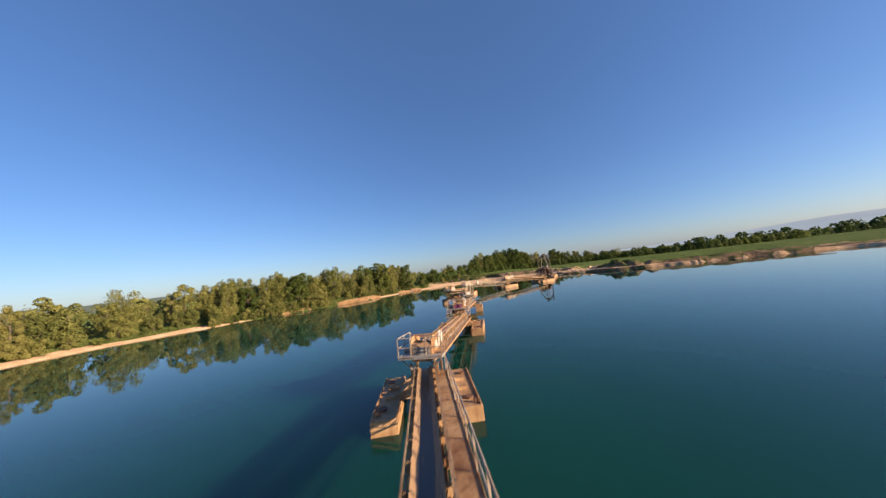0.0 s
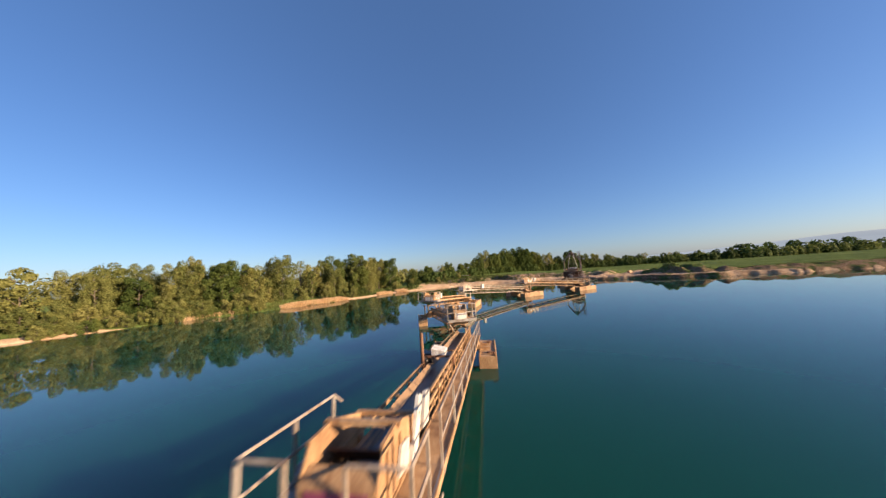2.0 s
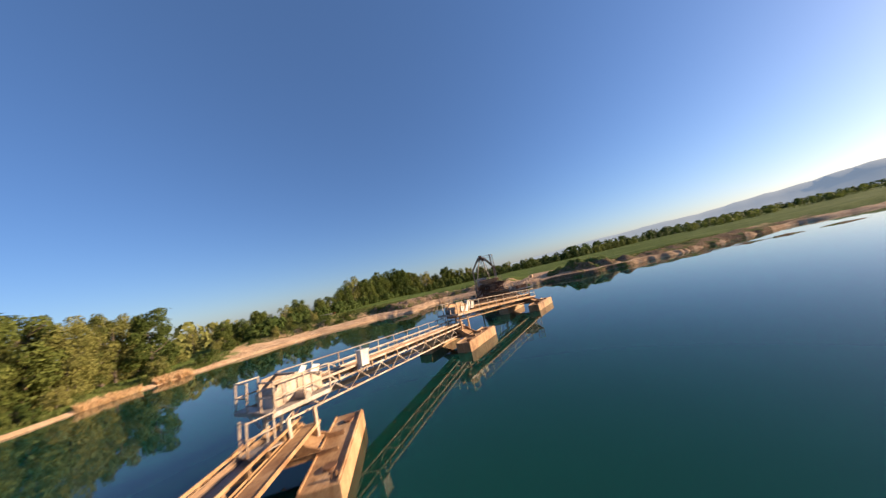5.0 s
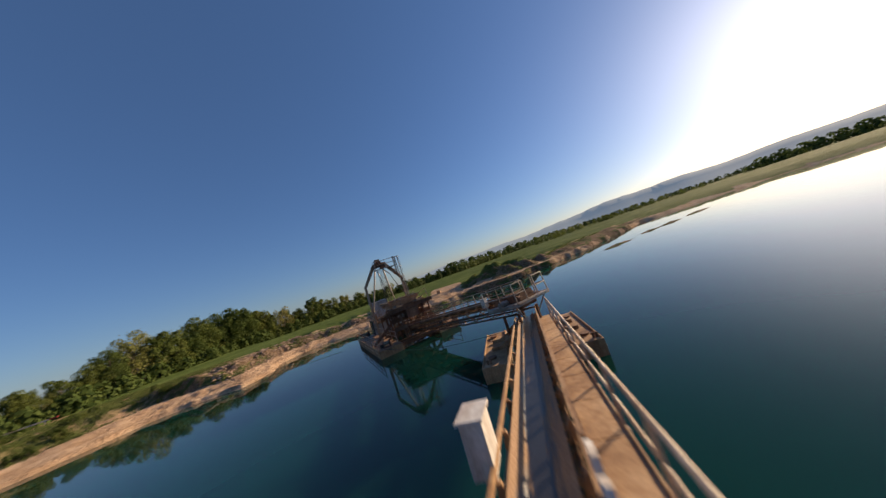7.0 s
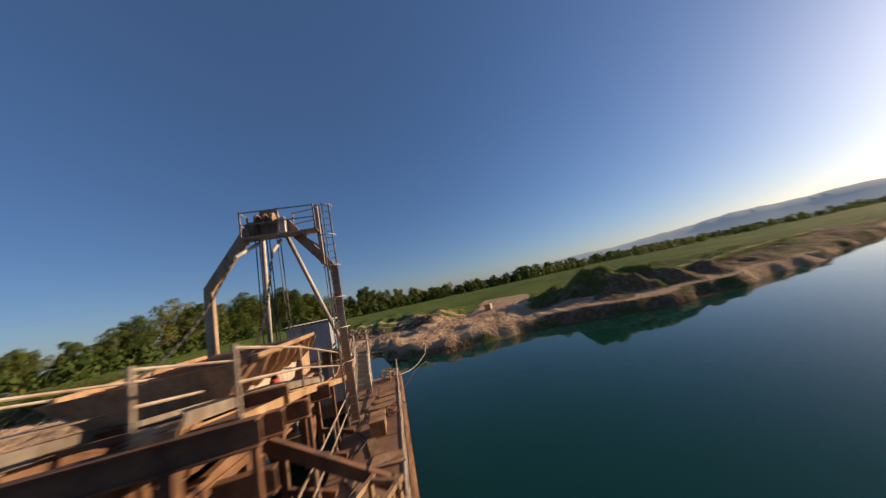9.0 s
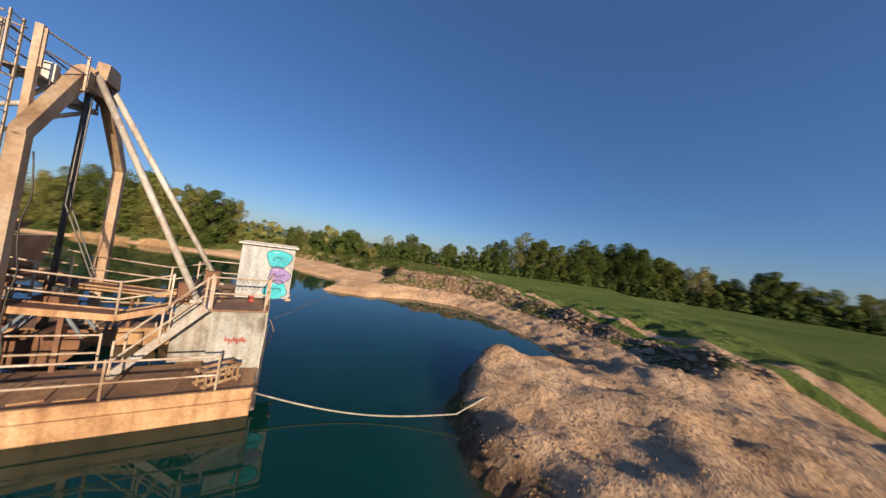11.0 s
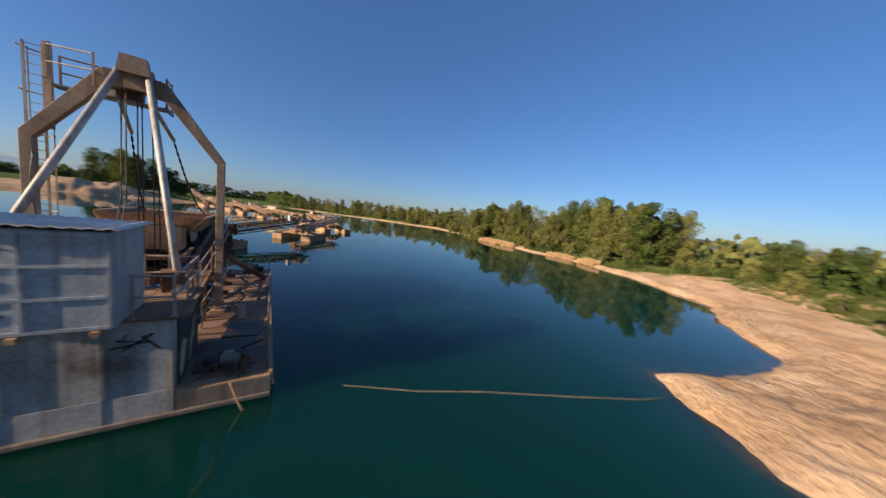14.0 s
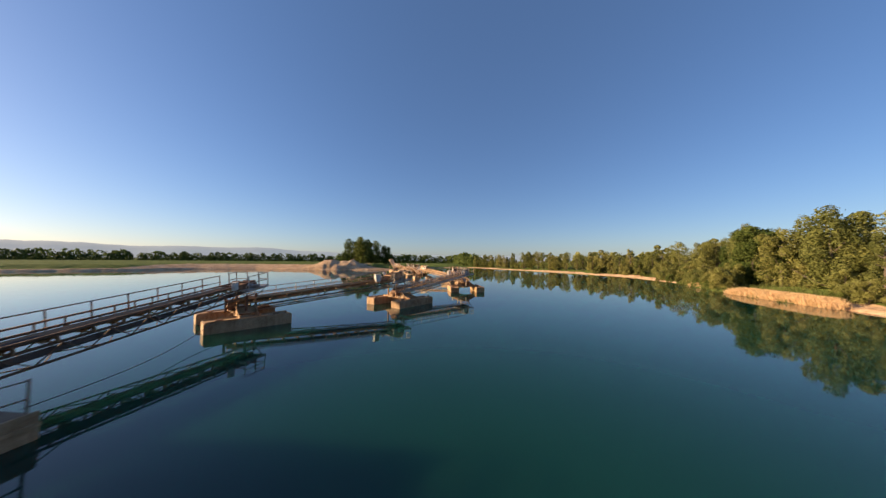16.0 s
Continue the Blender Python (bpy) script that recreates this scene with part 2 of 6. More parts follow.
def ground_material():
    """Sand and gravel, field grass and dark spoil, laid out by the sheet's own cover weights."""
    m, nt, b = nodes_of("lake shore ground")
    geo = put(nt, "ShaderNodeNewGeometry")
    at = put(nt, "ShaderNodeAttribute")
    at.attribute_name = "cover"
    sep = put(nt, "ShaderNodeSeparateColor")
    nt.links.new(at.outputs["Color"], sep.inputs[0])

    def noise_at(scale, detail=6.0, rough=0.6):
        n = put(nt, "ShaderNodeTexNoise", Scale=scale, Detail=detail, Roughness=rough)
        nt.links.new(geo.outputs["Position"], n.inputs["Vector"])
        return n.outputs[0]
    n_big, n_mid, n_fine, n_grain = noise_at(0.06), noise_at(0.45), noise_at(3.0), noise_at(14.0)
    sand = ramp(nt, n_mid, ((0.3, (0.42, 0.262, 0.150)), (0.5, (0.56, 0.378, 0.240)), (0.7, (0.655, 0.468, 0.318)))).outputs[0]
    sand = mix(nt, 0.8, sand, ramp(nt, n_fine, ((0.30, (0.66, 0.62, 0.58)), (0.52, (1, 1, 1)))).outputs[0], "MULTIPLY")
    sand = mix(nt, 0.6, sand, ramp(nt, n_grain, ((0.32, (0.66, 0.63, 0.6)), (0.5, (1, 1, 1)))).outputs[0], "MULTIPLY")
    crop = ramp(nt, n_big, ((0.32, (0.092, 0.130, 0.034)), (0.5, (0.122, 0.165, 0.046)), (0.68, (0.165, 0.205, 0.062)))).outputs[0]
    crop = mix(nt, 0.5, crop, ramp(nt, n_fine, ((0.3, (0.6, 0.62, 0.5)), (0.7, (1, 1, 1)))).outputs[0], "MULTIPLY")
    spoil = ramp(nt, n_fine, ((0.3, (0.09, 0.055, 0.034)), (0.52, (0.21, 0.135, 0.083)), (0.74, (0.36, 0.255, 0.17)))).outputs[0]
    weed = ramp(nt, n_mid, ((0.47, (0.0, 0.0, 0.0)), (0.60, (1, 1, 1)))).outputs[0]
    spoil = mix(nt, weed, spoil, (0.085, 0.105, 0.032))
    rag = put(nt, "ShaderNodeMath")
    rag.operation = "MULTIPLY_ADD"
    nt.links.new(n_mid, rag.inputs[0])
    rag.inputs[1].default_value, rag.inputs[2].default_value = 0.9, -0.45

    def edge(channel):
        a = put(nt, "ShaderNodeMath")
        nt.links.new(sep.outputs[channel], a.inputs[0])
        nt.links.new(rag.outputs[0], a.inputs[1])
        return ramp(nt, a.outputs[0], ((0.40, (0, 0, 0)), (0.60, (1, 1, 1)))).outputs[0]
    c = mix(nt, edge("Green"), sand, crop)
    c = mix(nt, edge("Blue"), c, spoil)
    nt.links.new(c, b.inputs["Base Color"])
    b.inputs["Roughness"].default_value = 0.95
    b.inputs["Specular IOR Level"].default_value = 0.03
    b.inputs["Diffuse Roughness"].default_value = 0.35
    b1 = put(nt, "ShaderNodeBump", Strength=1.0, Distance=0.30)
    nt.links.new(n_fine, b1.inputs["Height"])
    b2 = put(nt, "ShaderNodeBump", Strength=0.8, Distance=0.06)
    nt.links.new(n_grain, b2.inputs["Height"])
    nt.links.new(b1.outputs[0], b2.inputs["Normal"])
    nt.links.new(b2.outputs[0], b.inputs["Normal"])
    return m


def water_material():
    """Deep teal water, sandier where the sheet's depth weight is small and darker round the dredger by a second weight.
    """
    m, nt, b = nodes_of("still quarry water")
    geo = put(nt, "ShaderNodeNewGeometry")
    at = put(nt, "ShaderNodeAttribute")
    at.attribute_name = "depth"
    big = put(nt, "ShaderNodeTexNoise", Scale=0.02, Detail=2.0)
    rip = put(nt, "ShaderNodeTexNoise", Scale=0.9, Detail=3.0)
    for n in (big, rip):
        nt.links.new(geo.outputs["Position"], n.inputs["Vector"])
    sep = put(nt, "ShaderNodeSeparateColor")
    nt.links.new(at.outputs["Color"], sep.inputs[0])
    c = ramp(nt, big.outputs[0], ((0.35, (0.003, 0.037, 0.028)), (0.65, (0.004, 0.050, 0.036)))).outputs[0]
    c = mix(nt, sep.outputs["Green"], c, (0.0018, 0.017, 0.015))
    bed = ramp(nt, sep.outputs["Red"], ((0.0, (0.22, 0.14, 0.065)), (0.10, (0.07, 0.065, 0.035)), (0.30, (0.012, 0.046, 0.037)), (1.0, (0.003, 0.050, 0.042)))).outputs[0]
    deep = ramp(nt, sep.outputs["Red"], ((0.4, (0, 0, 0)), (1.0, (1, 1, 1)))).outputs[0]
    nt.links.new(mix(nt, deep, bed, c), b.inputs["Base Color"])
    b.inputs["Roughness"].default_value = 0.03
    b.inputs["IOR"].default_value = 1.333
    b.inputs["Subsurface Weight"].default_value = 1.0
    b.inputs["Subsurface Radius"].default_value = (0.4, 1.0, 1.0)
    b.inputs["Subsurface Scale"].default_value = 4.0
    b.subsurface_method = "BURLEY"
    bp = put(nt, "ShaderNodeBump", Strength=0.04, Distance=0.05)
    nt.links.new(rip.outputs[0], bp.inputs["Height"])
    nt.links.new(bp.outputs[0], b.inputs["Normal"])
    return m


GROUND, WATER = ground_material(), water_material()


# Wooded hill; the haze of distance is put in as a faint blue glow.
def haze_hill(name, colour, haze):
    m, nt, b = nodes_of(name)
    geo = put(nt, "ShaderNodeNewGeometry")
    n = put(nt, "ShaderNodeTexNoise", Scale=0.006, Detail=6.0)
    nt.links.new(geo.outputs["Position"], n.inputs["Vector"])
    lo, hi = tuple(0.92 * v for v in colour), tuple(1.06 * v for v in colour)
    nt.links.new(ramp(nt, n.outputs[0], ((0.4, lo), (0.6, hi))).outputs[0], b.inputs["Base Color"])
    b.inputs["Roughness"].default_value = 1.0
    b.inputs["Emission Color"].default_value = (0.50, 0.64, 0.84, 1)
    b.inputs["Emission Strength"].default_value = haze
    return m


# the far ridge's base colour is greyed and blued for haze as well
HILL = haze_hill("distant hills with painted haze", (0.13, 0.165, 0.175), 0.21)
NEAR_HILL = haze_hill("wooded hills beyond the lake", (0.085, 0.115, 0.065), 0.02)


# ---------------------------------------------------------------- shape helpers
class Geo:
    """Collects corners and faces of one mesh."""

    def __init__(self):
        self.v, self.f = [], []

    def add(self, verts, faces):
        k = len(self.v)
        self.v += [tuple(p) for p in verts]
        self.f += [tuple(i + k for i in f) for f in faces]
        return self

    def box(self, c, s, m=None):
        x, y, z = (d / 2 for d in s)
        pts = [Vector((a * x, b * y, e * z)) for a in (-1, 1) for b in (-1, 1) for e in (-1, 1)]
        if m is not None:
            pts = [m @ p for p in pts]
        pts = [p + Vector(c) for p in pts]
        return self.add(pts, [(0, 1, 3, 2), (4, 6, 7, 5), (0, 4, 5, 1), (2, 3, 7, 6), (0, 2, 6, 4), (1, 5, 7, 3)])

    def beam(self, p, q, w, h, up=(0, 0, 1)):
        p, q = Vector(p), Vector(q)
        d = (q - p).normalized()
        side = d.cross(Vector(up))
        if side.length < 1e-4:
            side = d.cross(Vector((0, 1, 0)))
        side.normalize()
        top = side.cross(d).normalized()
        a, b = side * (w / 2), top * (h / 2)
        pts = [e + i * a + j * b for e in (p, q) for i, j in ((-1, -1), (1, -1), (1, 1), (-1, 1))]
        return self.add(pts, [(0, 3, 2, 1), (4, 5, 6, 7), (0, 1, 5, 4), (1, 2, 6, 5), (2, 3, 7, 6), (3, 0, 4, 7)])

    def angle(self, p, q, w, t=0.012, up=(0, 0, 1)):
        """An L profile."""
        p, q = Vector(p), Vector(q)
        d = (q - p).normalized()
        side = d.cross(Vector(up))
        if side.length < 1e-4:
            side = d.cross(Vector((0, 1, 0)))
        side.normalize()
        top = side.cross(d).normalized()
        self.beam(p + side * (w / 2), q + side * (w / 2), w, t, up)
        return self.beam(p + top * (w / 2), q + top * (w / 2), t, w, up)

    def tube(self, pts, r, n=8, cap=True):
        pts = [Vector(p) for p in pts]
        k = len(self.v)
        ref = None
        for i, p in enumerate(pts):
            d = (pts[min(i + 1, len(pts) - 1)] - pts[max(i - 1, 0)]).normalized()
            if ref is None:
                ref = d.orthogonal().normalized()
            ref = (ref - d * ref.dot(d)).normalized()
            o = d.cross(ref)
            rr = r[i] if isinstance(r, (list, tuple)) else r
            self.v += [tuple(p + (ref * math.cos(a) + o * math.sin(a)) * rr) for a in (2 * math.pi * j / n for j in range(n))]
        for i in range(len(pts) - 1):
            for j in range(n):
                a, b = k + i * n + j, k + i * n + (j + 1) % n
                self.f.append((a, b, b + n, a + n))
        if cap:
            self.f.append(tuple(k + j for j in reversed(range(n))))
            e = k + (len(pts) - 1) * n
            self.f.append(tuple(e + j for j in range(n)))
        return self

    def prism(self, outline, axis, t0, t1):
        """A flat outline of (a, b) pairs, drawn out along an axis."""
        n = len(outline)

        def at(a, b, c):
            return {"x": (c, a, b), "y": (a, c, b), "z": (a, b, c)}[axis]
        pts = [at(a, b, t0) for a, b in outline] + [at(a, b, t1) for a, b in outline]
        faces = [tuple(range(n)), tuple(range(2 * n - 1, n - 1, -1))] + [(i, i + n, (i + 1) % n + n, (i + 1) % n) for i in range(n)]
        return self.add(pts, faces)

    def data(self, name, smooth=False, bevel=0.0):
        me = bpy.data.meshes.new(name)
        me.from_pydata(self.v, [], self.f)
        bm = bmesh.new()
        bm.from_mesh(me)
        bmesh.ops.recalc_face_normals(bm, faces=bm.faces)
        if bevel:
            sharp = [e for e in bm.edges if len(e.link_faces) == 2 and e.calc_face_angle(0) > 0.6]
            bmesh.ops.bevel(bm, geom=sharp, offset=bevel, segments=2, affect="EDGES", profile=0.6, clamp_overlap=True)
        bm.to_mesh(me)
        bm.free()
        if smooth:
            me.polygons.foreach_set("use_smooth", [True] * len(me.polygons))
        me.update()
        return me


def part(name, shape, material, parent=None, label="", bevel=0.0, smooth=False):
    """One mesh object under a thing or a part; shape is a Geo or ready mesh data."""
    me = shape if isinstance(shape, bpy.types.Mesh) else shape.data(name, smooth, bevel)
    if not me.materials:
        me.materials.append(material)
    ob = new(name, me)
    if parent is not None:
        ob.parent = parent
    return tagged(ob, label)


def thing(name, label, category, group="", at=(0, 0, 0), turn=0.0, kind=""):
    ob = new(name)
    ob.empty_display_size = 0.3
    ob.matrix_basis = pose(*at, 0, 0, turn)
    return tagged(ob, label, category, group, kind)


# ---------------------------------------------------------------- the lake's outline and the land round it
SHORE_WEST = [(-62, -60), (-60, -30), (-57, 10), (-52, 45), (-45, 70), (-33, 83), (-23, 94), (-10, 102), (0, 111), (9, 121), (17, 132)]
SHORE_NORTH = [(30, 140), (42, 145), (51, 143), (58, 143), (62.5, 140), (65.5, 135.5), (70, 137), (73.5, 142), (78, 143), (82, 141), (86, 137.5), (89, 135),
               (90.8, 133.0), (90.2, 131.8), (88.1, 130.7), (86.5, 129.1), (85.8, 127.1), (86.0, 124.8), (86.6, 123.1), (88.2, 121.3)]
SHORE_EAST = [(91.4, 119.3), (96, 115.5), (99, 111), (103, 106.5), (112, 102), (121, 97), (140, 90), (163, 81), (180, 62), (192, 35), (190, 0), (175, -18)]
SHORE_SOUTH = [(144, -21), (121, -26), (100, -45), (80, -46), (58, -30), (44, -20), (30, -15), (18, -13), (8, -17), (-5, -30), (-25, -46)]
SHORE = np.array(SHORE_WEST + SHORE_NORTH + SHORE_EAST + SHORE_SOUTH, float)


def shore_distance(x, y):
    """Distance to the shoreline, positive on land."""
    a, b = SHORE, np.roll(SHORE, -1, axis=0)
    best = np.full(x.shape, 1e9)
    inside = np.zeros(x.shape, bool)
    for (ax, ay), (bx, by) in zip(a, b):
        dx, dy = bx - ax, by - ay
        t = np.clip(((x - ax) * dx + (y - ay) * dy) / (dx * dx + dy * dy), 0, 1)
        best = np.minimum(best, np.hypot(x - ax - t * dx, y - ay - t * dy))
        cross = (ay > y) != (by > y)
        with np.errstate(divide="ignore", invalid="ignore"):
            inside ^= cross & (x < ax + (y - ay) * dx / (dy if dy else 1e-9))
    return np.where(inside, -best, best)


def value_noise(x, y, scale, seed=0):
    """Smooth value noise on a lattice, from -1 to 1."""
    gx, gy = x / scale, y / scale
    ix, iy = np.floor(gx).astype(np.int64), np.floor(gy).astype(np.int64)
    fx, fy = gx - ix, gy - iy
    fx, fy = fx * fx * (3 - 2 * fx), fy * fy * (3 - 2 * fy)

    def h(i, j):
        n = (i * 374761393 + j * 668265263 + seed * 974634541) & 0xFFFFFFFF
        n = ((n ^ (n >> 13)) * 1274126177) & 0xFFFFFFFF
        return ((n ^ (n >> 16)) & 0xFFFF) / 32767.5 - 1
    top = h(ix, iy) * (1 - fx) + h(ix + 1, iy) * fx
    low = h(ix, iy + 1) * (1 - fx) + h(ix + 1, iy + 1) * fx
    return top * (1 - fy) + low * fy


def step(a, b, v):
    t = np.clip((v - a) / (b - a), 0, 1)
    return t * t * (3 - 2 * t)


# spoil heaps: x, y, height, radius
HEAPS = [(102.0, 112.0, 0.35, 1.8), (114.2, 105.6, 1.25, 2.6), (121.0, 102.9, 0.7, 4.4), (127.5, 100.2, 0.9, 5.2), (135.0, 97.2, 0.8, 5.6),
         (143.0, 94.0, 0.9, 6.0), (153.0, 90.3, 0.8, 6.0), (35.0, -25.0, 3.2, 7.0), (46.0, -30.0, 3.6, 9.0), (24.0, -24.0, 1.8, 6.0)]
# the long spoil ridge behind the tongue of land: ends, and its height along the crest
SPINE = ((102.6, 121.4), (109.4, 109.6))
CREST = (0.7, 1.3, 1.9, 2.2, 2.2, 2.1, 1.8)
ISLANDS = [(110.3, 90.9, 4.6, 1.15), (120.6, 84.3, 3.2, 1.0), (126.0, 79.6, 3.4, 1.1), (134.5, 73.0, 4.6, 1.3)]


def land(x, y):
    """Height of the ground and its cover weights (crop, spoil)."""
    near = step(110, 118, y) * step(50, 60, x) * (1 - step(104, 112, x))
    d = shore_distance(x, y) + (0.9 * value_noise(x, y, 5.0, 1)) * (1 - 0.7 * near) + 0.3 * value_noise(x, y, 1.6, 2)
    bay = step(124, 134, y) * (1 - step(100, 107, x))
    north = step(112, 124, y) * step(22, 44, x) * (1 - step(92, 98, x) * (1 - bay))
    east = np.maximum(step(86, 92, x), step(82, 84, x) * step(116, 119, y)) * step(70, 84, y) * (1 - bay)
    west = (1 - step(15, 40, x))
    tongue = step(82, 84, x) * (1 - step(95, 102, x)) * step(117, 121, y) * (1 - step(131, 134, y))
    flat = step(82, 84, x) * (1 - step(131, 134, y))
    rest = np.clip(1 - north - east - west, 0, 1)
    total = north + east + west + rest + 1e-6
    bw = 3.6 + 6.0 * (1 - step(58, 72, x))
    beach = 0.45 * step(0, 1.0, d) + 0.5 * step(0.8, bw, d)
    h_north = beach + 1.5 * (1 - flat) * step(bw, bw + 3.4, d) * (1 + 0.40 * value_noise(x, y, 2.6, 3) * (1 - step(bw + 3, bw + 6, d))) + 0.2 * step(bw + 6, bw + 14, d)
    cut = d + 0.40 * value_noise(x, y, 3.1, 17) + 0.25 * value_noise(x, y, 1.1, 18)
    h_east = (0.95 + 0.25 * value_noise(x, y, 6.0, 19)) * step(-0.25, 0.6, cut) + 0.15 * step(2.5, 6, d) + 0.35 * step(9, 14, d)
    h_west = 0.35 * step(0, 1.5, d) + 0.9 * step(2, 12, d) + 0.8 * step(12, 40, d)
    h_rest = 0.8 * step(0, 2.5, d) + 1.4 * step(4, 14, d)
    z = (north * h_north + east * h_east * (1 - 0.25 * tongue) + west * h_west + rest * h_rest) / total
    z = z + tongue * step(0.1, 1.0, d) * (0.26 + 0.25 * value_noise(x, y, 1.5, 14)) + 0.55 * np.exp(-((x - 87.1) ** 2 + (y - 127.1) ** 2) / 2.4) * step(0.1, 0.9, d)
    tx, ty = x - 96, y - 123
    along, across = tx * 0.86 + ty * 0.51, -tx * 0.51 + ty * 0.86
    track = (1 - step(2.8, 5.4, np.abs(across + 1.5 * np.sin(along * 0.11)))) * step(-8, -2, along) * (1 - step(20, 26, along))
    rough = step(0.5, 4, d) * (1 - step(18, 30, d)) * (1 - 0.75 * track)
    z = z + rough * (0.16 * value_noise(x, y, 2.2, 4) + 0.07 * value_noise(x, y, 0.9, 5)) * (1 + 0.5 * east) + near * step(0.1, 0.6, d) * (1 - step(12, 16, d)) * (0.09 * value_noise(x, y, 0.55, 15) + 0.10 * value_noise(x, y, 1.0, 25) * (1 - step(1.0, 2.4, d)))
    rubble = north * (1 - flat) * step(60, 70, x) * step(bw, bw + 1.2, d) * (1 - step(bw + 5, bw + 8, d))
    z = z + rubble * (0.26 * value_noise(x, y, 1.9, 51) + 0.16 * value_noise(x, y, 0.85, 52))
    ruts = np.sin(d * 6.3 + 1.2 * value_noise(x, y, 4.0, 53)) * north * step(0.9, 1.5, d) * (1 - step(bw - 0.5, bw, d)) * (1 - tongue) + np.sin((x * 0.36 + y * 0.93) * 6.6 + 1.5 * value_noise(x, y, 5.0, 54)) * tongue * step(0.8, 1.6, d)
    z = z + 0.075 * ruts * near * (0.6 + 0.6 * value_noise(x, y, 1.4, 55))
    spoil = east * step(-0.6, -0.2, d) * (1 - step(9, 12, d)) * (0.26 + 0.55 * step(108, 114, x) * step(0.9, 2.0, d) + 0.45 * (1 - step(0.4, 1.0, d)) * (1 - step(108, 114, x)))
    for hx, hy, hh, hr in HEAPS:
        g = np.exp(-(((x - hx) ** 2 + (y - hy) ** 2) / hr ** 2) * 1.4)
        z = z + hh * g * (1 + 0.25 * value_noise(x, y, 1.8, 6)) * step(0.3, 2.5, d)
        spoil = np.maximum(spoil, step(0.12, 0.4, g) * (0.95 if hy > 0 else 0.0))
    (sx, sy), (ex, ey) = SPINE
    run_ = np.clip(((x - sx) * (ex - sx) + (y - sy) * (ey - sy)) / ((ex - sx) ** 2 + (ey - sy) ** 2), 0, 1)
    off = np.hypot(x - sx - run_ * (ex - sx), y - sy - run_ * (ey - sy)) + 0.7 * value_noise(x, y, 2.4, 41) + 0.3 * value_noise(x, y, 1.0, 42)
    mound = 1 - step(0.4, 4.2, off)
    z = z + mound * np.interp(run_, np.linspace(0, 1, len(CREST)), CREST) * (1 + 0.34 * value_noise(x, y, 1.7, 43) + 0.20 * value_noise(x, y, 0.8, 44)) * step(0.3, 2.5, d)
    spoil = np.maximum(spoil, step(0.02, 0.12, mound))
    green_top = step(0.55, 0.85, mound)
    spoil = spoil * (1 - 0.62 * green_top)
    z = np.where(d < 0, -0.06 - 0.33 * np.minimum(-d, 9.0), z)
    for ix, iy, lx, ly in ISLANDS:
        ca, sa = math.cos(radians(-36)), math.sin(radians(-36))
        px, py = (x - ix) * ca + (y - iy) * sa, -(x - ix) * sa + (y - iy) * ca
        q = np.hypot(px / lx, py / ly) + 0.25 * value_noise(x, y, 1.2, 9)
        z = np.maximum(z, np.where(q < 1.6, 0.28 * (1 - q), -9))
        spoil = np.where(q < 1.5, 1.0, spoil)
    # the crop field's two straight edges, with a verge and a pale path along the first
    edge_a = (x - 68.8) * 0.729 + (y - 168.2) * 0.686
    edge_b = (x - 62.0) * 0.88 + (y - 180.0) * 0.47
    field = step(-2.7, -2.2, edge_a) * (1 - step(-1.8, -1.55, edge_a) * (1 - step(-1.05, -0.8, edge_a))) * step(-0.6, 0.6, edge_b)
    field = np.maximum(field, 0.55 * step(bw, bw + 1.5, d) * (1 - step(64, 76, x)))
    open_side = 13.5 * step(108, 128, x)
    crop = (1 - north - west - east) * step(16 - open_side, 18.5 - open_side, d) + east * np.maximum(step(12, 14.5, d), 0.5 * step(2.5, 5.0, d) * step(114, 122, x)) + north * field
    lush = step(86, 92, y) * (1 - step(114, 119, y)) * west
    strip = (0.7 + 3.1 * step(0.0, 0.5, value_noise(x, y, 16.0, 11))) * (1 - lush) - 1.7 * lush
    crop = np.maximum(crop, 0.9 * green_top) * np.where((mound > 0.02) & (mound < 0.55), 0.0, 1.0)
    crop = crop + west * step(strip, strip + 2.0, d) * 0.95
    crop, spoil = crop * (1 - track), spoil * (1 - 0.9 * track) * (1 - 0.95 * tongue * step(0.4, 1.0, d))
    bank = north * (1 - flat) * step(bw - 0.4, bw + 0.6, d) * (1 - step(-2.8, -2.2, edge_a) * step(-0.5, 1.5, edge_b)) * (0.74 - 0.26 * (1 - step(58, 66, x)))
    yard = np.exp(-(((x - 49.5) / 7.5) ** 2 + ((y - 187.5) / 4.5) ** 2) ** 2)
    crop, bank = crop * (1 - yard), bank * (1 - yard)
    spoil = np.maximum(spoil, bank)
    far = np.hypot(x - 70, y - 90)
    z = z + step(280, 900, far) * 1.5 * value_noise(x, y, 260.0, 8)
    return z, np.clip(crop, 0, 1), np.clip(spoil, 0, 1)


def land_z(x, y):
    return float(land(np.array([float(x)]), np.array([float(y)]))[0][0])


def spread_lines(lo, hi, fine, far, a, b, finest):
    """Grid lines: even in the middle, ever wider outside."""
    inner = list(np.arange(lo, a - fine / 2, fine)) + list(np.arange(a, b, finest)) + list(np.arange(b, hi + fine / 2, fine))
    out, stepw, p = [], fine, hi
    while p < far:
        stepw *= 1.22
        p += stepw
        out.append(p)
    left, stepw, p = [], fine, lo
    while p > -far:
        stepw *= 1.22
        p -= stepw
        left.append(p)
    return np.array(left[::-1] + inner + out)


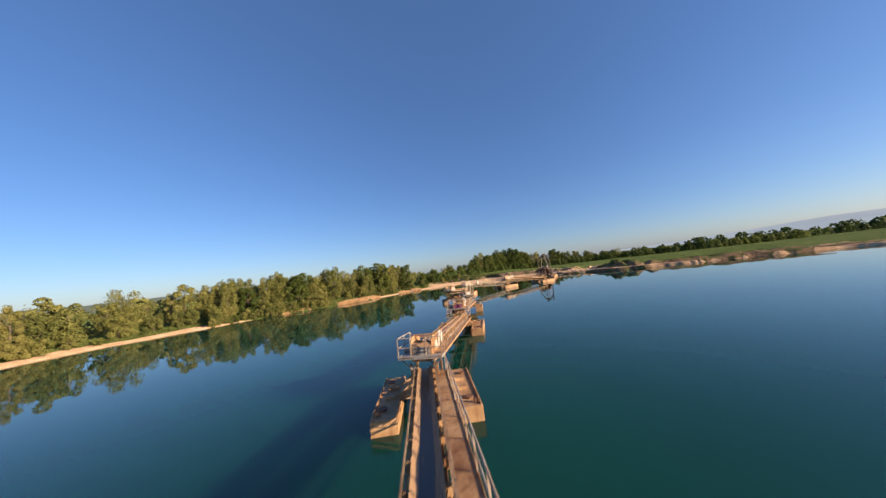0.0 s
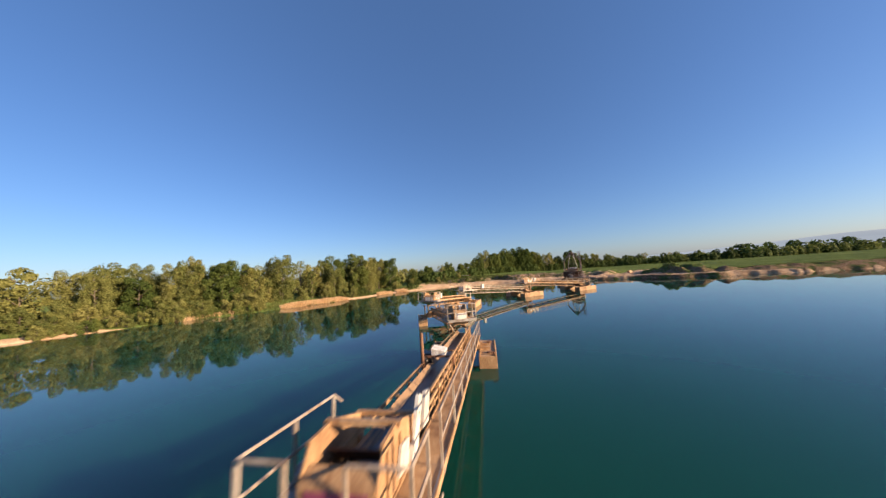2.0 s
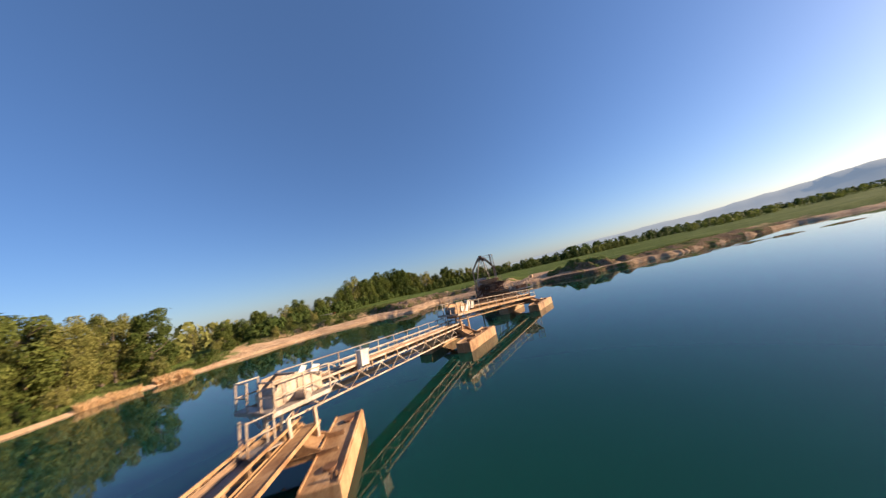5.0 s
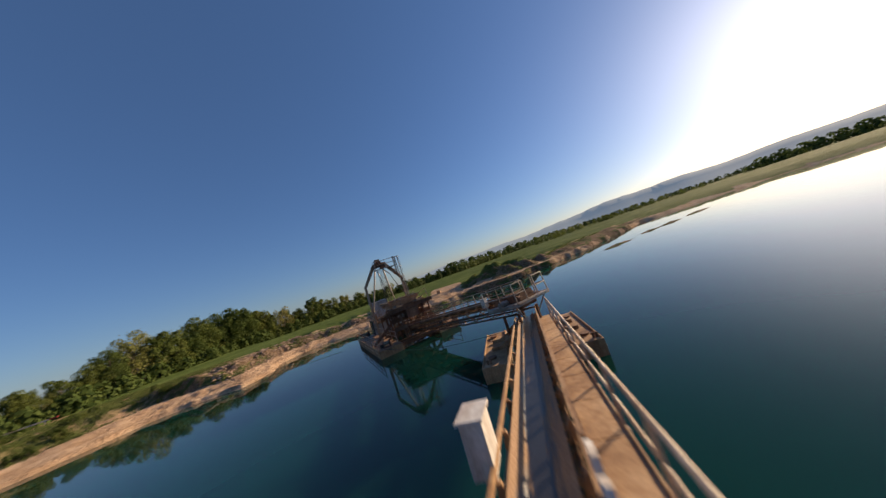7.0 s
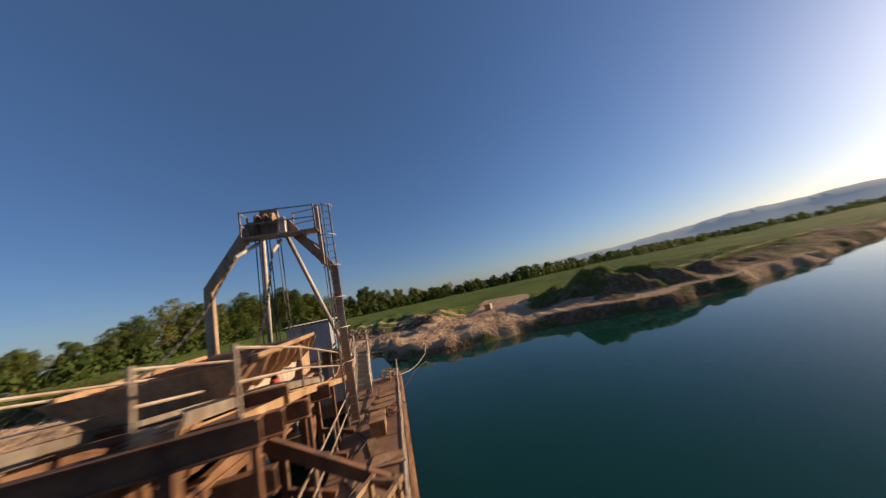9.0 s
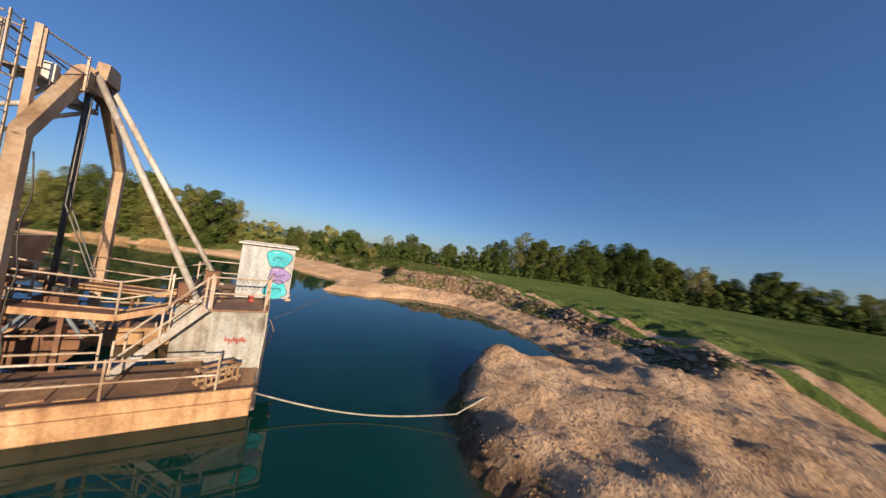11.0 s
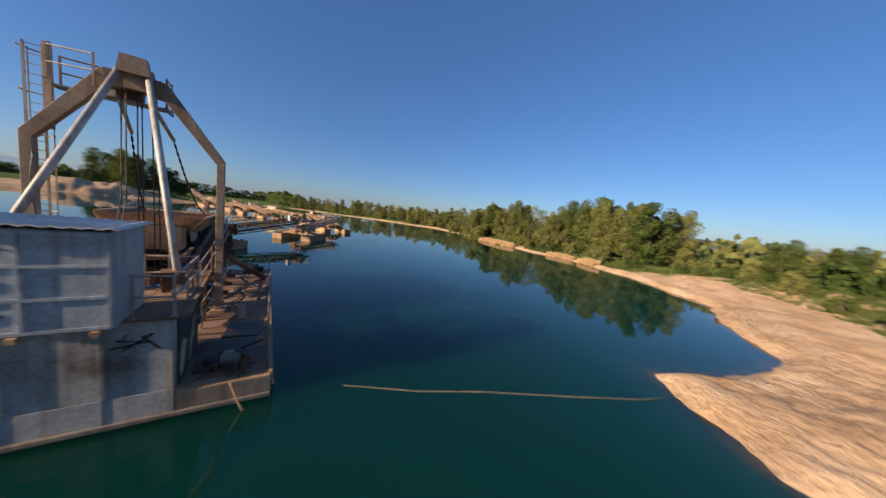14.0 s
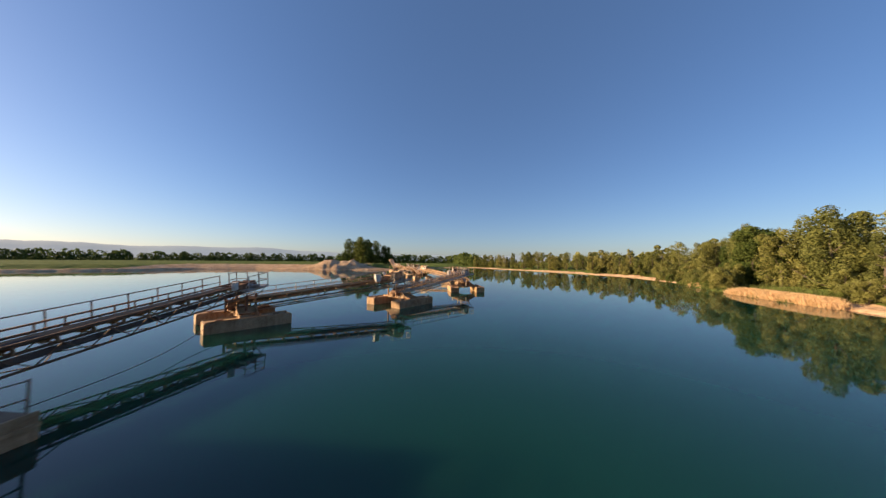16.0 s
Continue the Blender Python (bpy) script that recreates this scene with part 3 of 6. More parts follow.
def sheet(name, xs, ys, z, weights, layer, material):
    """A grid of ground or water with one layer of cover weights."""
    nx, ny = len(xs), len(ys)
    gx, gy = np.meshgrid(xs, ys)
    me = bpy.data.meshes.new(name)
    i = np.arange((nx - 1) * (ny - 1))
    a = (i // (nx - 1)) * nx + i % (nx - 1)
    quads = np.stack([a, a + 1, a + 1 + nx, a + nx], 1)
    me.vertices.add(nx * ny)
    me.vertices.foreach_set("co", np.stack([gx, gy, z], -1).astype(np.float32).ravel())
    me.loops.add(quads.size)
    me.polygons.add(len(quads))
    me.loops.foreach_set("vertex_index", quads.astype(np.int32).ravel())
    me.polygons.foreach_set("loop_start", np.arange(0, quads.size, 4, dtype=np.int32))
    me.polygons.foreach_set("use_smooth", np.ones(len(quads), bool))
    me.update(calc_edges=True)
    at = me.color_attributes.new(layer, "FLOAT_COLOR", "POINT")
    at.data.foreach_set("color", np.stack(weights, -1).astype(np.float32).ravel())
    me.materials.append(material)
    return new(name, me)


def build_ground():
    xs, ys = spread_lines(-70, 165, 0.7, 4200, 58, 128, 0.22), spread_lines(-40, 165, 0.7, 4200, 98, 149, 0.22)
    gx, gy = np.meshgrid(xs, ys)
    z, crop, spoil = land(gx, gy)
    tagged(sheet("ground", xs, ys, z, [0 * z, crop, spoil, 0 * z + 1], "cover", GROUND), "sandy gravel-pit shore with green crop fields behind", "ground", kind="structure")
    xs, ys = np.arange(-110, 216, 1.5), np.arange(-100, 180, 1.5)
    gx, gy = np.meshgrid(xs, ys)
    d = np.clip(-shore_distance(gx, gy) / 2.4, 0, 1)
    # second weight: only darkens the water colour in a soft oval round the dredger
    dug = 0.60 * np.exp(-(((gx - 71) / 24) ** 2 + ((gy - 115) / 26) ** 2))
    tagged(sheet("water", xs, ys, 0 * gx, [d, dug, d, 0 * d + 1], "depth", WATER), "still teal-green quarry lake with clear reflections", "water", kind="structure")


build_ground()


# height of the ridge line by compass angle, counted from +x
RIDGE = [(-240, 46), (-215, 62), (-190, 70), (-175, 60), (-160, 52), (-140, 66), (-115, 58), (-100, 72), (-85, 92), (-72, 96), (-60, 92), (-45, 84), (-31, 88), (-24, 100), (-12, 124), (0, 116), (9, 96), (23, 70), (33, 58), (46, 44), (60, 30)]


def ridge(name, r0, share, seed, start, end, material, label):
    """One long wooded ridge along the horizon."""
    g = Geo()
    n = int(end - start)
    for k in range(n + 1):
        deg = start + k
        a = radians(deg)
        h = float(np.interp(deg, [p[0] for p in RIDGE], [p[1] for p in RIDGE])) * r0 / 2600
        h = h * share * (1 + 0.07 * math.sin(k * 0.23 + seed) + 0.04 * math.sin(k * 0.61 + 2 * seed)) + 2.0 * math.sin(k * 2.3 + seed) + 1.2 * math.sin(k * 4.1)
        fade = min(1.0, 8 * k / n, 8 * (n - k) / n)
        for r, z in ((r0 - 500, -6), (r0 - 140, 0.6 * h * fade), (r0, 0.93 * h * fade), (r0 + 160, h * fade), (r0 + 900, -6)):
            g.v.append((70 + r * math.cos(a), 90 + r * math.sin(a), z))
    g.f = [(5 * k + j, 5 * k + 5 + j, 5 * k + 6 + j, 5 * k + 1 + j) for k in range(n) for j in range(4)]
    tagged(part(name, g, material, smooth=True), label, "hills", kind="structure")


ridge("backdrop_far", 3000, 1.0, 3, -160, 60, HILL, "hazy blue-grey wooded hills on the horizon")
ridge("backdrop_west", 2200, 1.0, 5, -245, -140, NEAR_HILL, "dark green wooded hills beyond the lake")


# ---------------------------------------------------------------- floats that carry the belt conveyors
def hull_data(w, l, top, bottom):
    g = Geo()
    g.prism([(-w / 2, bottom + 0.25), (-w / 2 + 0.12, bottom), (w / 2 - 0.12, bottom), (w / 2, bottom + 0.25), (w / 2, top), (-w / 2, top)], "y", -l / 2, l / 2)
    return g.data("hull", bevel=0.03)


HULL = hull_data(1.35, 5.4, 0.75, -0.5)
_g = Geo()
_g.tube([(0, 0, 0), (0, 0, 0.07)], 0.2, 12)
_g.tube([(0, 0, 0.07), (0, 0, 0.10)], 0.23, 12)
MANHOLE = _g.data("manhole")
_g = Geo()
for _x in (-0.6, 0.6):
    _g.beam((_x, -2.6, 0.79), (_x, 2.6, 0.79), 0.05, 0.08)
RUBBING = _g.data("rubbing_strip")
_g = Geo()
_g.tube([(0, 0, 0), (0, 0, 0.22)], 0.05, 8)
_g.tube([(0.14, 0, 0), (0.14, 0, 0.22)], 0.05, 8)
_g.tube([(-0.1, 0, 0.16), (0.24, 0, 0.16)], 0.03, 6)
BOLLARD = _g.data("bollard")


def conveyor_float(x, y, axis, slim=1.0, short=1.0):
    """Catamaran float: two hulls, cross beams, gusset plates and a turntable pedestal."""
    t = thing("conveyor_float", "rust-stained steel catamaran float under a belt conveyor", "pontoon", "conveyor floats", (x, y, 0), axis - 90)
    t.scale.x, t.scale.y = slim, short
    for s in (-1, 1):
        h = part("hull", HULL, RUST_TAN, t)
        h.location.x = 2.12 * s
        for yy in (-1.7, 1.8):
            m = part("manhole", MANHOLE, RUST_BROWN, h)
            m.location = (0.15 * s, yy, 0.75)
        r = part("rubbing_strip", RUBBING, RUST_TAN, h)
        b = part("bollard", BOLLARD, RUST_BROWN, h)
        b.location = (0.35 * s, -2.35, 0.75)
        g = Geo()                       # curved gusset arm from the hull up to the pedestal
        out = [(s * 1.5, 0.76), (s * 2.3, 0.76), (s * 2.3, 0.86), (s * 1.75, 0.95), (s * 1.3, 1.15), (s * 0.95, 1.45), (s * 0.6, 1.5), (s * 0.6, 1.1), (s * 1.1, 0.85)]
        for yy in (-0.62, 0.62):
            g.prism(out, "y", yy - 0.03, yy + 0.03)
        g.beam((s * 0.6, 0, 1.3), (s * 1.5, 0, 0.95), 1.2, 0.02)
        part("gusset_arm", g, RUST_TAN, t)
    for yy in (-0.65, 0.65):
        g = Geo()
        g.box((0, yy, 0.92), (4.6, 0.10, 0.02)).box((0, yy, 0.72), (4.6, 0.10, 0.02)).box((0, yy, 0.82), (4.6, 0.03, 0.2))
        part("cross_beam", g, RUST_TAN, t)
    g = Geo()
    g.tube([(0, 0, 0.7), (0, 0, 1.1)], 0.55, 16)
    g.box((0, 0, 1.14), (1.3, 1.3, 0.08))
    part("pedestal", g, RUST_BROWN, t, bevel=0.01)
    return t


STATIONS = [(21.1, 6.2, 88), (21.4, 23.1, 88), (26.25, 40.1, 75), (30.35, 55.6, 76), (28.7, 70.2, 92.5), (35.1, 84.5, 67), (50.0, 93.35, 24), (64.7, 97.5, 19)]
for _k, _s in enumerate(STATIONS):
    conveyor_float(*((29.35, 71.1, 91.0, 0.80, 0.78) if _k == 4 else _s + (0.86, 0.76) if _k == 3 else _s))


# ---------------------------------------------------------------- belt conveyors
def idler_data():
    g = Geo()
    g.beam((-0.56, 0, 0.02), (0.56, 0, 0.02), 0.06, 0.06)
    g.tube([(-0.2, 0, 0.11), (0.2, 0, 0.11)], 0.05, 8)
    for s in (-1, 1):
        g.tube([(0.21 * s, 0, 0.115), (0.48 * s, 0, 0.26)], 0.05, 8)
        g.prism([(s * 0.44, 0.05), (s * 0.60, 0.05), (s * 0.56, 0.33), (s * 0.50, 0.33)], "y", -0.035, 0.035)
        g.box((s * 0.22, 0, 0.06), (0.02, 0.06, 0.1))
    return g.data("idler")


IDLER = idler_data()
_g = Geo()
_g.beam((0, 0, 0), (0, 0, 1.05), 0.05, 0.05)
_g.box((0, 0, 0.02), (0.12, 0.1, 0.02))
POST = _g.data("post")
_g = Geo()
_g.box((0, 0, 0), (2.5, 0.275, 0.028))
GRATING = _g.data("grating")
_g = Geo()
_g.box((0, 0, 0), (0.56, 0.255, 0.028))
SIDE_GRATING = _g.data("side_grating")
_g = Geo()
_g.beam((0, 0, 0), (0, 0, 0.74), 0.05, 0.05)
SHORT_POST = _g.data("short_post")


def belt_strip(width, y0, y1, z, trough, n=1):
    g = Geo()
    prof = [(-width / 2, trough), (-width / 4, 0.0), (width / 4, 0.0), (width / 2, trough)]
    top = [(a, b + z) for a, b in prof]
    low = [(a, b + z - 0.02) for a, b in reversed(prof)]
    return g.prism(top + low, "y", y0, y1)


def belt_conveyor(tail, head, side=-1, rail=True, cabinet=0.0, guard=WHITE, group="floating belt conveyors", label="", plate=None, platform=True, tan=RUST_TAN, low=False, hk=1.0, slim=1.0):
    """Trough belt on a lattice frame, with a walkway and handrail on one side and a drive head on a railed platform."""
    tail, head = Vector(tail), Vector(head)
    d = head - tail
    length = d.length
    turn = math.degrees(math.atan2(d.y, d.x)) - 90
    pitch = math.degrees(math.asin(d.z / length))
    t = thing("belt_conveyor", label or "rusty lattice belt conveyor with walkway and railed drive head on floats", "conveyor", group)
    t.matrix_basis = pose(*tail, pitch, 0, turn) @ Matrix.Diagonal((slim, 1, 1, 1))
    down = Vector((0, -math.sin(radians(pitch)), -math.cos(radians(pitch))))
    # lattice frame
    for x in (-0.52, 0.52):
        for z in (-0.02, -0.68):
            g = Geo()
            g.angle((x, -0.2, z), (x, length + 0.2, z), 0.09 if z > -0.1 else 0.075, 0.014)
            part("chord", g, tan, t)
        g = Geo()
        n = max(int(length / 0.8), 4)
        g.tube([(x, length * k / n, -0.05 if k % 2 else -0.65) for k in range(n + 1)], 0.032, 4)
        part("lattice", g, tan, t)
    g = Geo()
    n = int(length / 1.1)
    g.tube([(0.52 if k % 2 else -0.52, 0.3 + (length - 0.6) * k / n, -0.68) for k in range(n + 1)], 0.028, 4)
    part("cross_bracing", g, RUST_BROWN, t)
    # belt and idlers
    belt = part("belt", belt_strip(0.84, -0.1, length + 0.25, 0.17, 0.15), BELT, t, "worn black rubber belt")
    part("return_belt", belt_strip(0.8, -0.1, length + 0.25, -0.36, 0.0), RUBBER, belt)
    k, y = 0, 0.5
    while y < length - 0.3:
        i = part("idler", IDLER, tan, t)
        i.location.y = y
        y += 1.15
    for x in (-0.6, 0.6):
        g = Geo()
        g.beam((x, 0.2, 0.36), (x, length - 0.4, 0.36), 0.05, 0.10)
        part("edge_rail", g, tan, t)
    for y in (0.0, length + 0.1):
        g = Geo()
        g.tube([(-0.45, y, -0.08), (0.45, y, -0.08)], 0.24, 16)
        g.tube([(-0.62, y, -0.08), (0.62, y, -0.08)], 0.05, 8)
        part("drum", g, RUST_BROWN, t, smooth=False)
    # walkway
    wx = side * 0.98
    g = Geo()
    n = int(length / 1.3)
    for k in range(n):
        y0 = 0.1 + (length - 0.2) * k / n
        g.box((wx, y0 + (length - 0.2) / n / 2, -0.02), (0.62, (length - 0.2) / n - 0.025, 0.03))
    for j in (-0.33, 0.33):
        g.beam((wx + j, 0, -0.04), (wx + j, length, -0.04), 0.03, 0.14)
    for k in range(int(length / 2)):
        g.beam((side * 0.52, 1 + 2 * k, -0.45), (side * 1.28, 1 + 2 * k, -0.08), 0.04, 0.05)
    part("walkway", g, tan, t)
    if rail:
        n = max(int(length / 1.15), 2)
        for k in range(n):
            p = part("guard_post", SHORT_POST, tan, t)
            p.location = (side * 0.64, 0.5 + (length - 3.6) * k / n, -0.05)
        g = Geo()
        g.beam((side * 0.64, 0.3, 0.68), (side * 0.64, length - 3.0, 0.68), 0.06, 0.06)
        part("inner_rail", g, tan, t)
        rx = side * 1.3
        n = max(int(length / 1.7), 2)
        for k in range(n + 1):
            p = part("post", POST, RAIL, t)
            p.location = (rx, 0.2 + (length - 1.2) * k / n, -0.05)
        for z in (0.5, 1.0):
            g = Geo()
            g.tube([(rx, 0.1, z), (rx, length * 0.5, z - 0.015), (rx, length - 0.9, z)], 0.026 if z < 0.9 else 0.032, 6)
            part("handrail", g, RAIL, t)
    # drive head
    g = Geo()
    g.prism([(length + 0.34, -0.38), (length + 0.37, -0.38), (length + 0.44, 0.45 * hk), (length + 0.41, 0.45 * hk)], "x", -0.60, 0.60)
    hb = part("head_box", g, tan, t, "rusty sheet-steel drive head housing")
    part("lip", Geo().prism([(length + 0.42, 0.43 * hk), (length + 0.45, 0.46 * hk), (length + 0.19, 0.66 * hk), (length + 0.16, 0.63 * hk)], "x", -0.60, 0.60), tan, hb)
    part("baffle", Geo().prism([(length - 0.75, 0.28), (length - 0.35, 0.30 + 0.32 * hk), (length - 0.33, 0.28 + 0.32 * hk), (length - 0.70, 0.24)], "x", -0.6, 0.6), RUST_BROWN, hb)
    for x in (-0.62, 0.62):
        part("side_plate", Geo().prism([(length - 1.7, 0.10), (length + 0.30, -0.40), (length + 0.42, 0.45 * hk), (length + 0.16, 0.92 * hk), (length - 0.5, 0.98 * hk), (length - 1.7, 0.62 * hk)], "x", x - 0.015, x + 0.015), tan, hb)
        part("rim", Geo().tube([(x, length - 1.72, 0.63 * hk), (x, length - 0.5, 1.0 * hk), (x, length + 0.18, 0.94 * hk)], 0.04, 4), tan, hb)
        for y in (length - 1.2, length - 0.55, length + 0.05):
            part("stiffener", Geo().beam((x * 1.05, y, 0.05), (x * 1.05, y, 0.8 * hk), 0.05, 0.06), tan, hb)
    for y, z in ((length - 0.45, 1.0 * hk), (length - 1.62, 0.68 * hk)):
        part("cross_bar", Geo().beam((-0.72, y, z), (0.72, y, z), 0.12, 0.09), tan, hb)
    if plate:
        g = Geo()
        g.prism([(length + 0.40, 0.0), (length + 0.415, 0.0), (length + 0.452, 0.44), (length + 0.437, 0.44)], "x", -0.50, 0.50)
        part("front_plate", g, plate, hb)
        if plate is HOUSE:               # two rows of scrawled spray paint
            for z0 in (0.30, 0.10):
                part("spray_paint", Geo().tube([(-0.42 + 0.06 * k, length + 0.416 + 0.084 * (z0 + 0.1 * (k % 2)) + 0.008, z0 + (0.10 if k % 2 else 0.0) + 0.02 * math.sin(2.1 * k)) for k in range(15)], 0.016, 4), INK, hb, "black scrawled spray paint")
    if guard:
        g = Geo()
        gx = side * 0.68
        g.prism([(length - 1.00, 0.10), (length - 1.40, 0.05), (length - 1.92, 0.96), (length - 1.66, 1.06)], "x", gx - 0.04, gx + 0.04)
        g.prism([(length - 1.95, 0.25), (length - 2.45, 0.20), (length - 2.66, 0.84), (length - 2.24, 0.92)], "x", gx - 0.03, gx + 0.05)
        g.prism([(length - 0.35, 0.20), (length - 0.85, 0.10), (length - 0.95, 0.55), (length - 0.50, 0.62)], "x", gx - 0.02, gx + 0.03)
        part("belt_guard", g, guard, t, "dirty white sheet-metal guard")
    g = Geo()
    g.tube([(-side * 0.7, length - 0.5, 0.12), (-side * 1.25, length - 0.5, 0.12)], 0.17, 12)
    g.box((-side * 0.98, length - 0.5, -0.06), (0.5, 0.34, 0.05))
    g.tube([(-side * 1.25, length - 0.5, 0.12), (-side * 1.33, length - 0.5, 0.12)], 0.13, 12)
    part("drive_motor", g, STEEL, t)
    if platform:
        y0, y1, w = length - 1.6, length + 0.85, 1.28
        left = -side
        g = Geo()
        for x in (-w, w):
            g.beam((x, y0, -0.06), (x, y1, -0.06), 0.05, 0.16)
        g.beam((left * 0.7, y0, -0.06), (left * w, y0, -0.06), 0.05, 0.16)
        g.beam((-w, y1, -0.06), (w, y1, -0.06), 0.05, 0.16)
        g.beam((-w, y1 - 0.42, -0.1), (w, y1 - 0.42, -0.1), 0.05, 0.12)
        for x in (-w, w):
            g.beam((x, y1 - 0.3, -0.1), (x * 0.5, y1 - 0.6, -0.85), 0.06, 0.06)
        pf = part("platform", g, STEEL, t, "grating platform round the drive head")
        for k in range(2):
            o = part("grating", GRATING, STEEL, pf)
            o.location = (0, y1 - 0.3 + 0.29 * k - 0.06, -0.01)
        for k in range(7):
            o = part("side_grating", SIDE_GRATING, STEEL, pf)
            o.location = (left * 0.97, y0 + 0.15 + 0.27 * k, -0.01)
        for x, y in ((left * w, y0), (left * w, (y0 + y1) / 2), (left * w, y1 - 0.04), (-left * w, y1 - 0.04), (-left * w, y1 - 0.9), (left * 0.5, y1), (-left * 0.4, y1)):
            p = part("post", POST, RAIL, pf)
            p.location = (x, y, 0.0)
        for z in (0.5, 1.04):
            g = Geo()
            g.tube([(left * w, y0 - 0.35, z - 0.25), (left * w, y0, z), (left * w, y1 - 0.05, z), (left * (w - 0.1), y1, z), (left * 0.5, y1, z)], 0.03, 6)
            part("handrail", g, RAIL, pf)
            g = Geo()
            g.tube([(-left * 0.4, y1, z), (-left * (w - 0.1), y1, z), (-left * w, y1 - 0.05, z), (-left * w, y1 - 0.95, z)], 0.03, 6)
            part("handrail", g, RAIL, pf)
    if platform and low:
        # lower step with its own rail beside the next conveyor's tail
        step_ = part("lower_step", Geo().box((left * 1.2, y1 + 0.45, -0.95), (0.75, 1.0, 0.04)).beam((left * 0.85, y1 + 0.02, -0.1), (left * 0.85, y1 + 0.02, -0.95), 0.05, 0.05), STEEL, t)
        for x, y in ((left * w, y1 + 0.02), (left * w, y1 + 0.9), (left * 0.85, y1 + 0.9)):
            p = part("post", POST, RAIL, step_)
            p.location = (x, y, -0.95)
        for z in (-0.45, 0.05):
            part("handrail", Geo().tube([(left * w, y1 + 0.02, z), (left * w, y1 + 0.85, z), (left * (w - 0.05), y1 + 0.9, z), (left * 0.85, y1 + 0.9, z)], 0.027, 6), RAIL, step_)
    # legs down to the float
    for x in (-0.78, 0.78):
        for y in (length - 1.1, length + 0.05):
            top = Vector((x, y, -0.55))
            fall = (tail.z + (Matrix.Rotation(radians(pitch), 3, "X") @ top).z) - 0.95
            g = Geo()
            g.beam(top, top + down * max(fall, 0.2), 0.12, 0.12)
            part("leg", g, tan, t)
    if cabinet:
        c = thing("switch_cabinet", "white metal switch cabinet standing on a conveyor walkway", "cabinet", "switch cabinets")
        c.matrix_basis = pose(*tail, pitch, 0, turn) @ pose(-side * 0.75, length - cabinet, 0.0) @ Matrix.Scale(0.7 if cabinet < 3 else 1.0, 4)
        g = Geo()
        g.box((0, 0, 0.62), (0.34, 0.55, 0.75))
        part("housing", g, WHITE, c, bevel=0.015)
        g = Geo()
        g.box((0, 0, 1.02), (0.42, 0.65, 0.04))
        part("hood", g, WHITE, c)
        for y in (-0.2, 0.2):
            g = Geo()
            g.beam((0, y, -0.1), (0, y, 0.26), 0.05, 0.05)
            part("stand", g, STEEL, c)
    return t


HEAD_Z, TAIL_Z = 2.85, 1.55
BARGE_AT, BARGE_TURN = (74.65, 115.8, 0.0), -33.2
BARGE_M = pose(*BARGE_AT, 0, 0, BARGE_TURN)


def run(a, b, **kw):
    """Conveyor whose tail lies over station a and whose head hangs over station b."""
    p, q = Vector((a[0], a[1], TAIL_Z)), Vector((b[0], b[1], HEAD_Z))
    d = (q - p).normalized()
    return belt_conveyor(p - d * 0.9, q - d * 0.1, **kw)


run(STATIONS[1], STATIONS[0], plate=HOUSE)
run(STATIONS[2], STATIONS[1], plate=HOUSE)
run(STATIONS[3], STATIONS[2], plate=MAGENTA, low=True)


def belt_drive(x, y, z, turn):
    """Mid-belt drive: a white motor hood on a dark frame straddling the belt, with the gearbox and motor beside it."""
    t = thing("belt_drive", "dirty white drive hood over dark oily motors on a conveyor", "drive unit", "", (x, y, z), turn)
    part("hood", Geo().prism([(-0.34, 0.44), (0.26, 0.44), (0.26, 0.62), (-0.34, 0.74)], "y", -0.34, 0.34), WHITE, t, bevel=0.02)
    for s in (-1, 1):
        for yy in (-0.42, 0.42):
            part("leg", Geo().beam((s * 0.56, yy, 0.0), (s * 0.50, yy, 0.46), 0.07, 0.07), DARK, t)
        part("cross_bar", Geo().beam((-0.56, s * 0.42, 0.44), (0.56, s * 0.42, 0.44), 0.07, 0.07), RUST_BROWN, t)
    part("gearbox", Geo().box((-0.52, 0.0, 0.30), (0.34, 0.46, 0.40)), DARK, t, bevel=0.03)
    part("motor", Geo().tube([(-0.62, -0.55, 0.26), (-0.62, -0.5, 0.26), (-0.62, 0.15, 0.26)], [0.12, 0.16, 0.16], 12), DARK, t)
    part("belt_cover", Geo().prism([(-0.34, 0.02), (0.40, 0.02), (0.40, 0.40), (0.10, 0.52), (-0.34, 0.34)], "x", 0.50, 0.56), RUST_TAN, t)
    part("junction_box", Geo().box((0.60, -0.62, 0.32), (0.16, 0.26, 0.34)), RUST_BROWN, t, bevel=0.01)


belt_drive(28.28, 47.6, 2.42, -15)
run((29.25, 70.2), STATIONS[3], rail=False, plate=WHITE, slim=0.8)
run(STATIONS[5], STATIONS[4], rail=False, plate=WHITE)
run(STATIONS[6], STATIONS[5], side=1, cabinet=4.2, plate=WHITE, tan=PALE, low=True)
run(STATIONS[7], STATIONS[6], cabinet=3.4, plate=HOUSE)
_tail = BARGE_M @ Vector((-0.3, -5.6, 1.4))
_end = Vector((STATIONS[7][0], STATIONS[7][1], HEAD_Z))
# brown in place of the usual tan: backlight darkness put into the frame's colour
belt_conveyor(_tail, _end + (_end - _tail).normalized() * 0.2, cabinet=2.3, plate=RUST_BROWN, tan=RUST_BROWN, guard=None, hk=0.45)
belt_conveyor((21.1, 5.6, 1.55), (17.0, -15.0, 5.2), platform=False, label="rusty lattice belt conveyor rising from the lake to the shore", group="shore conveyors")

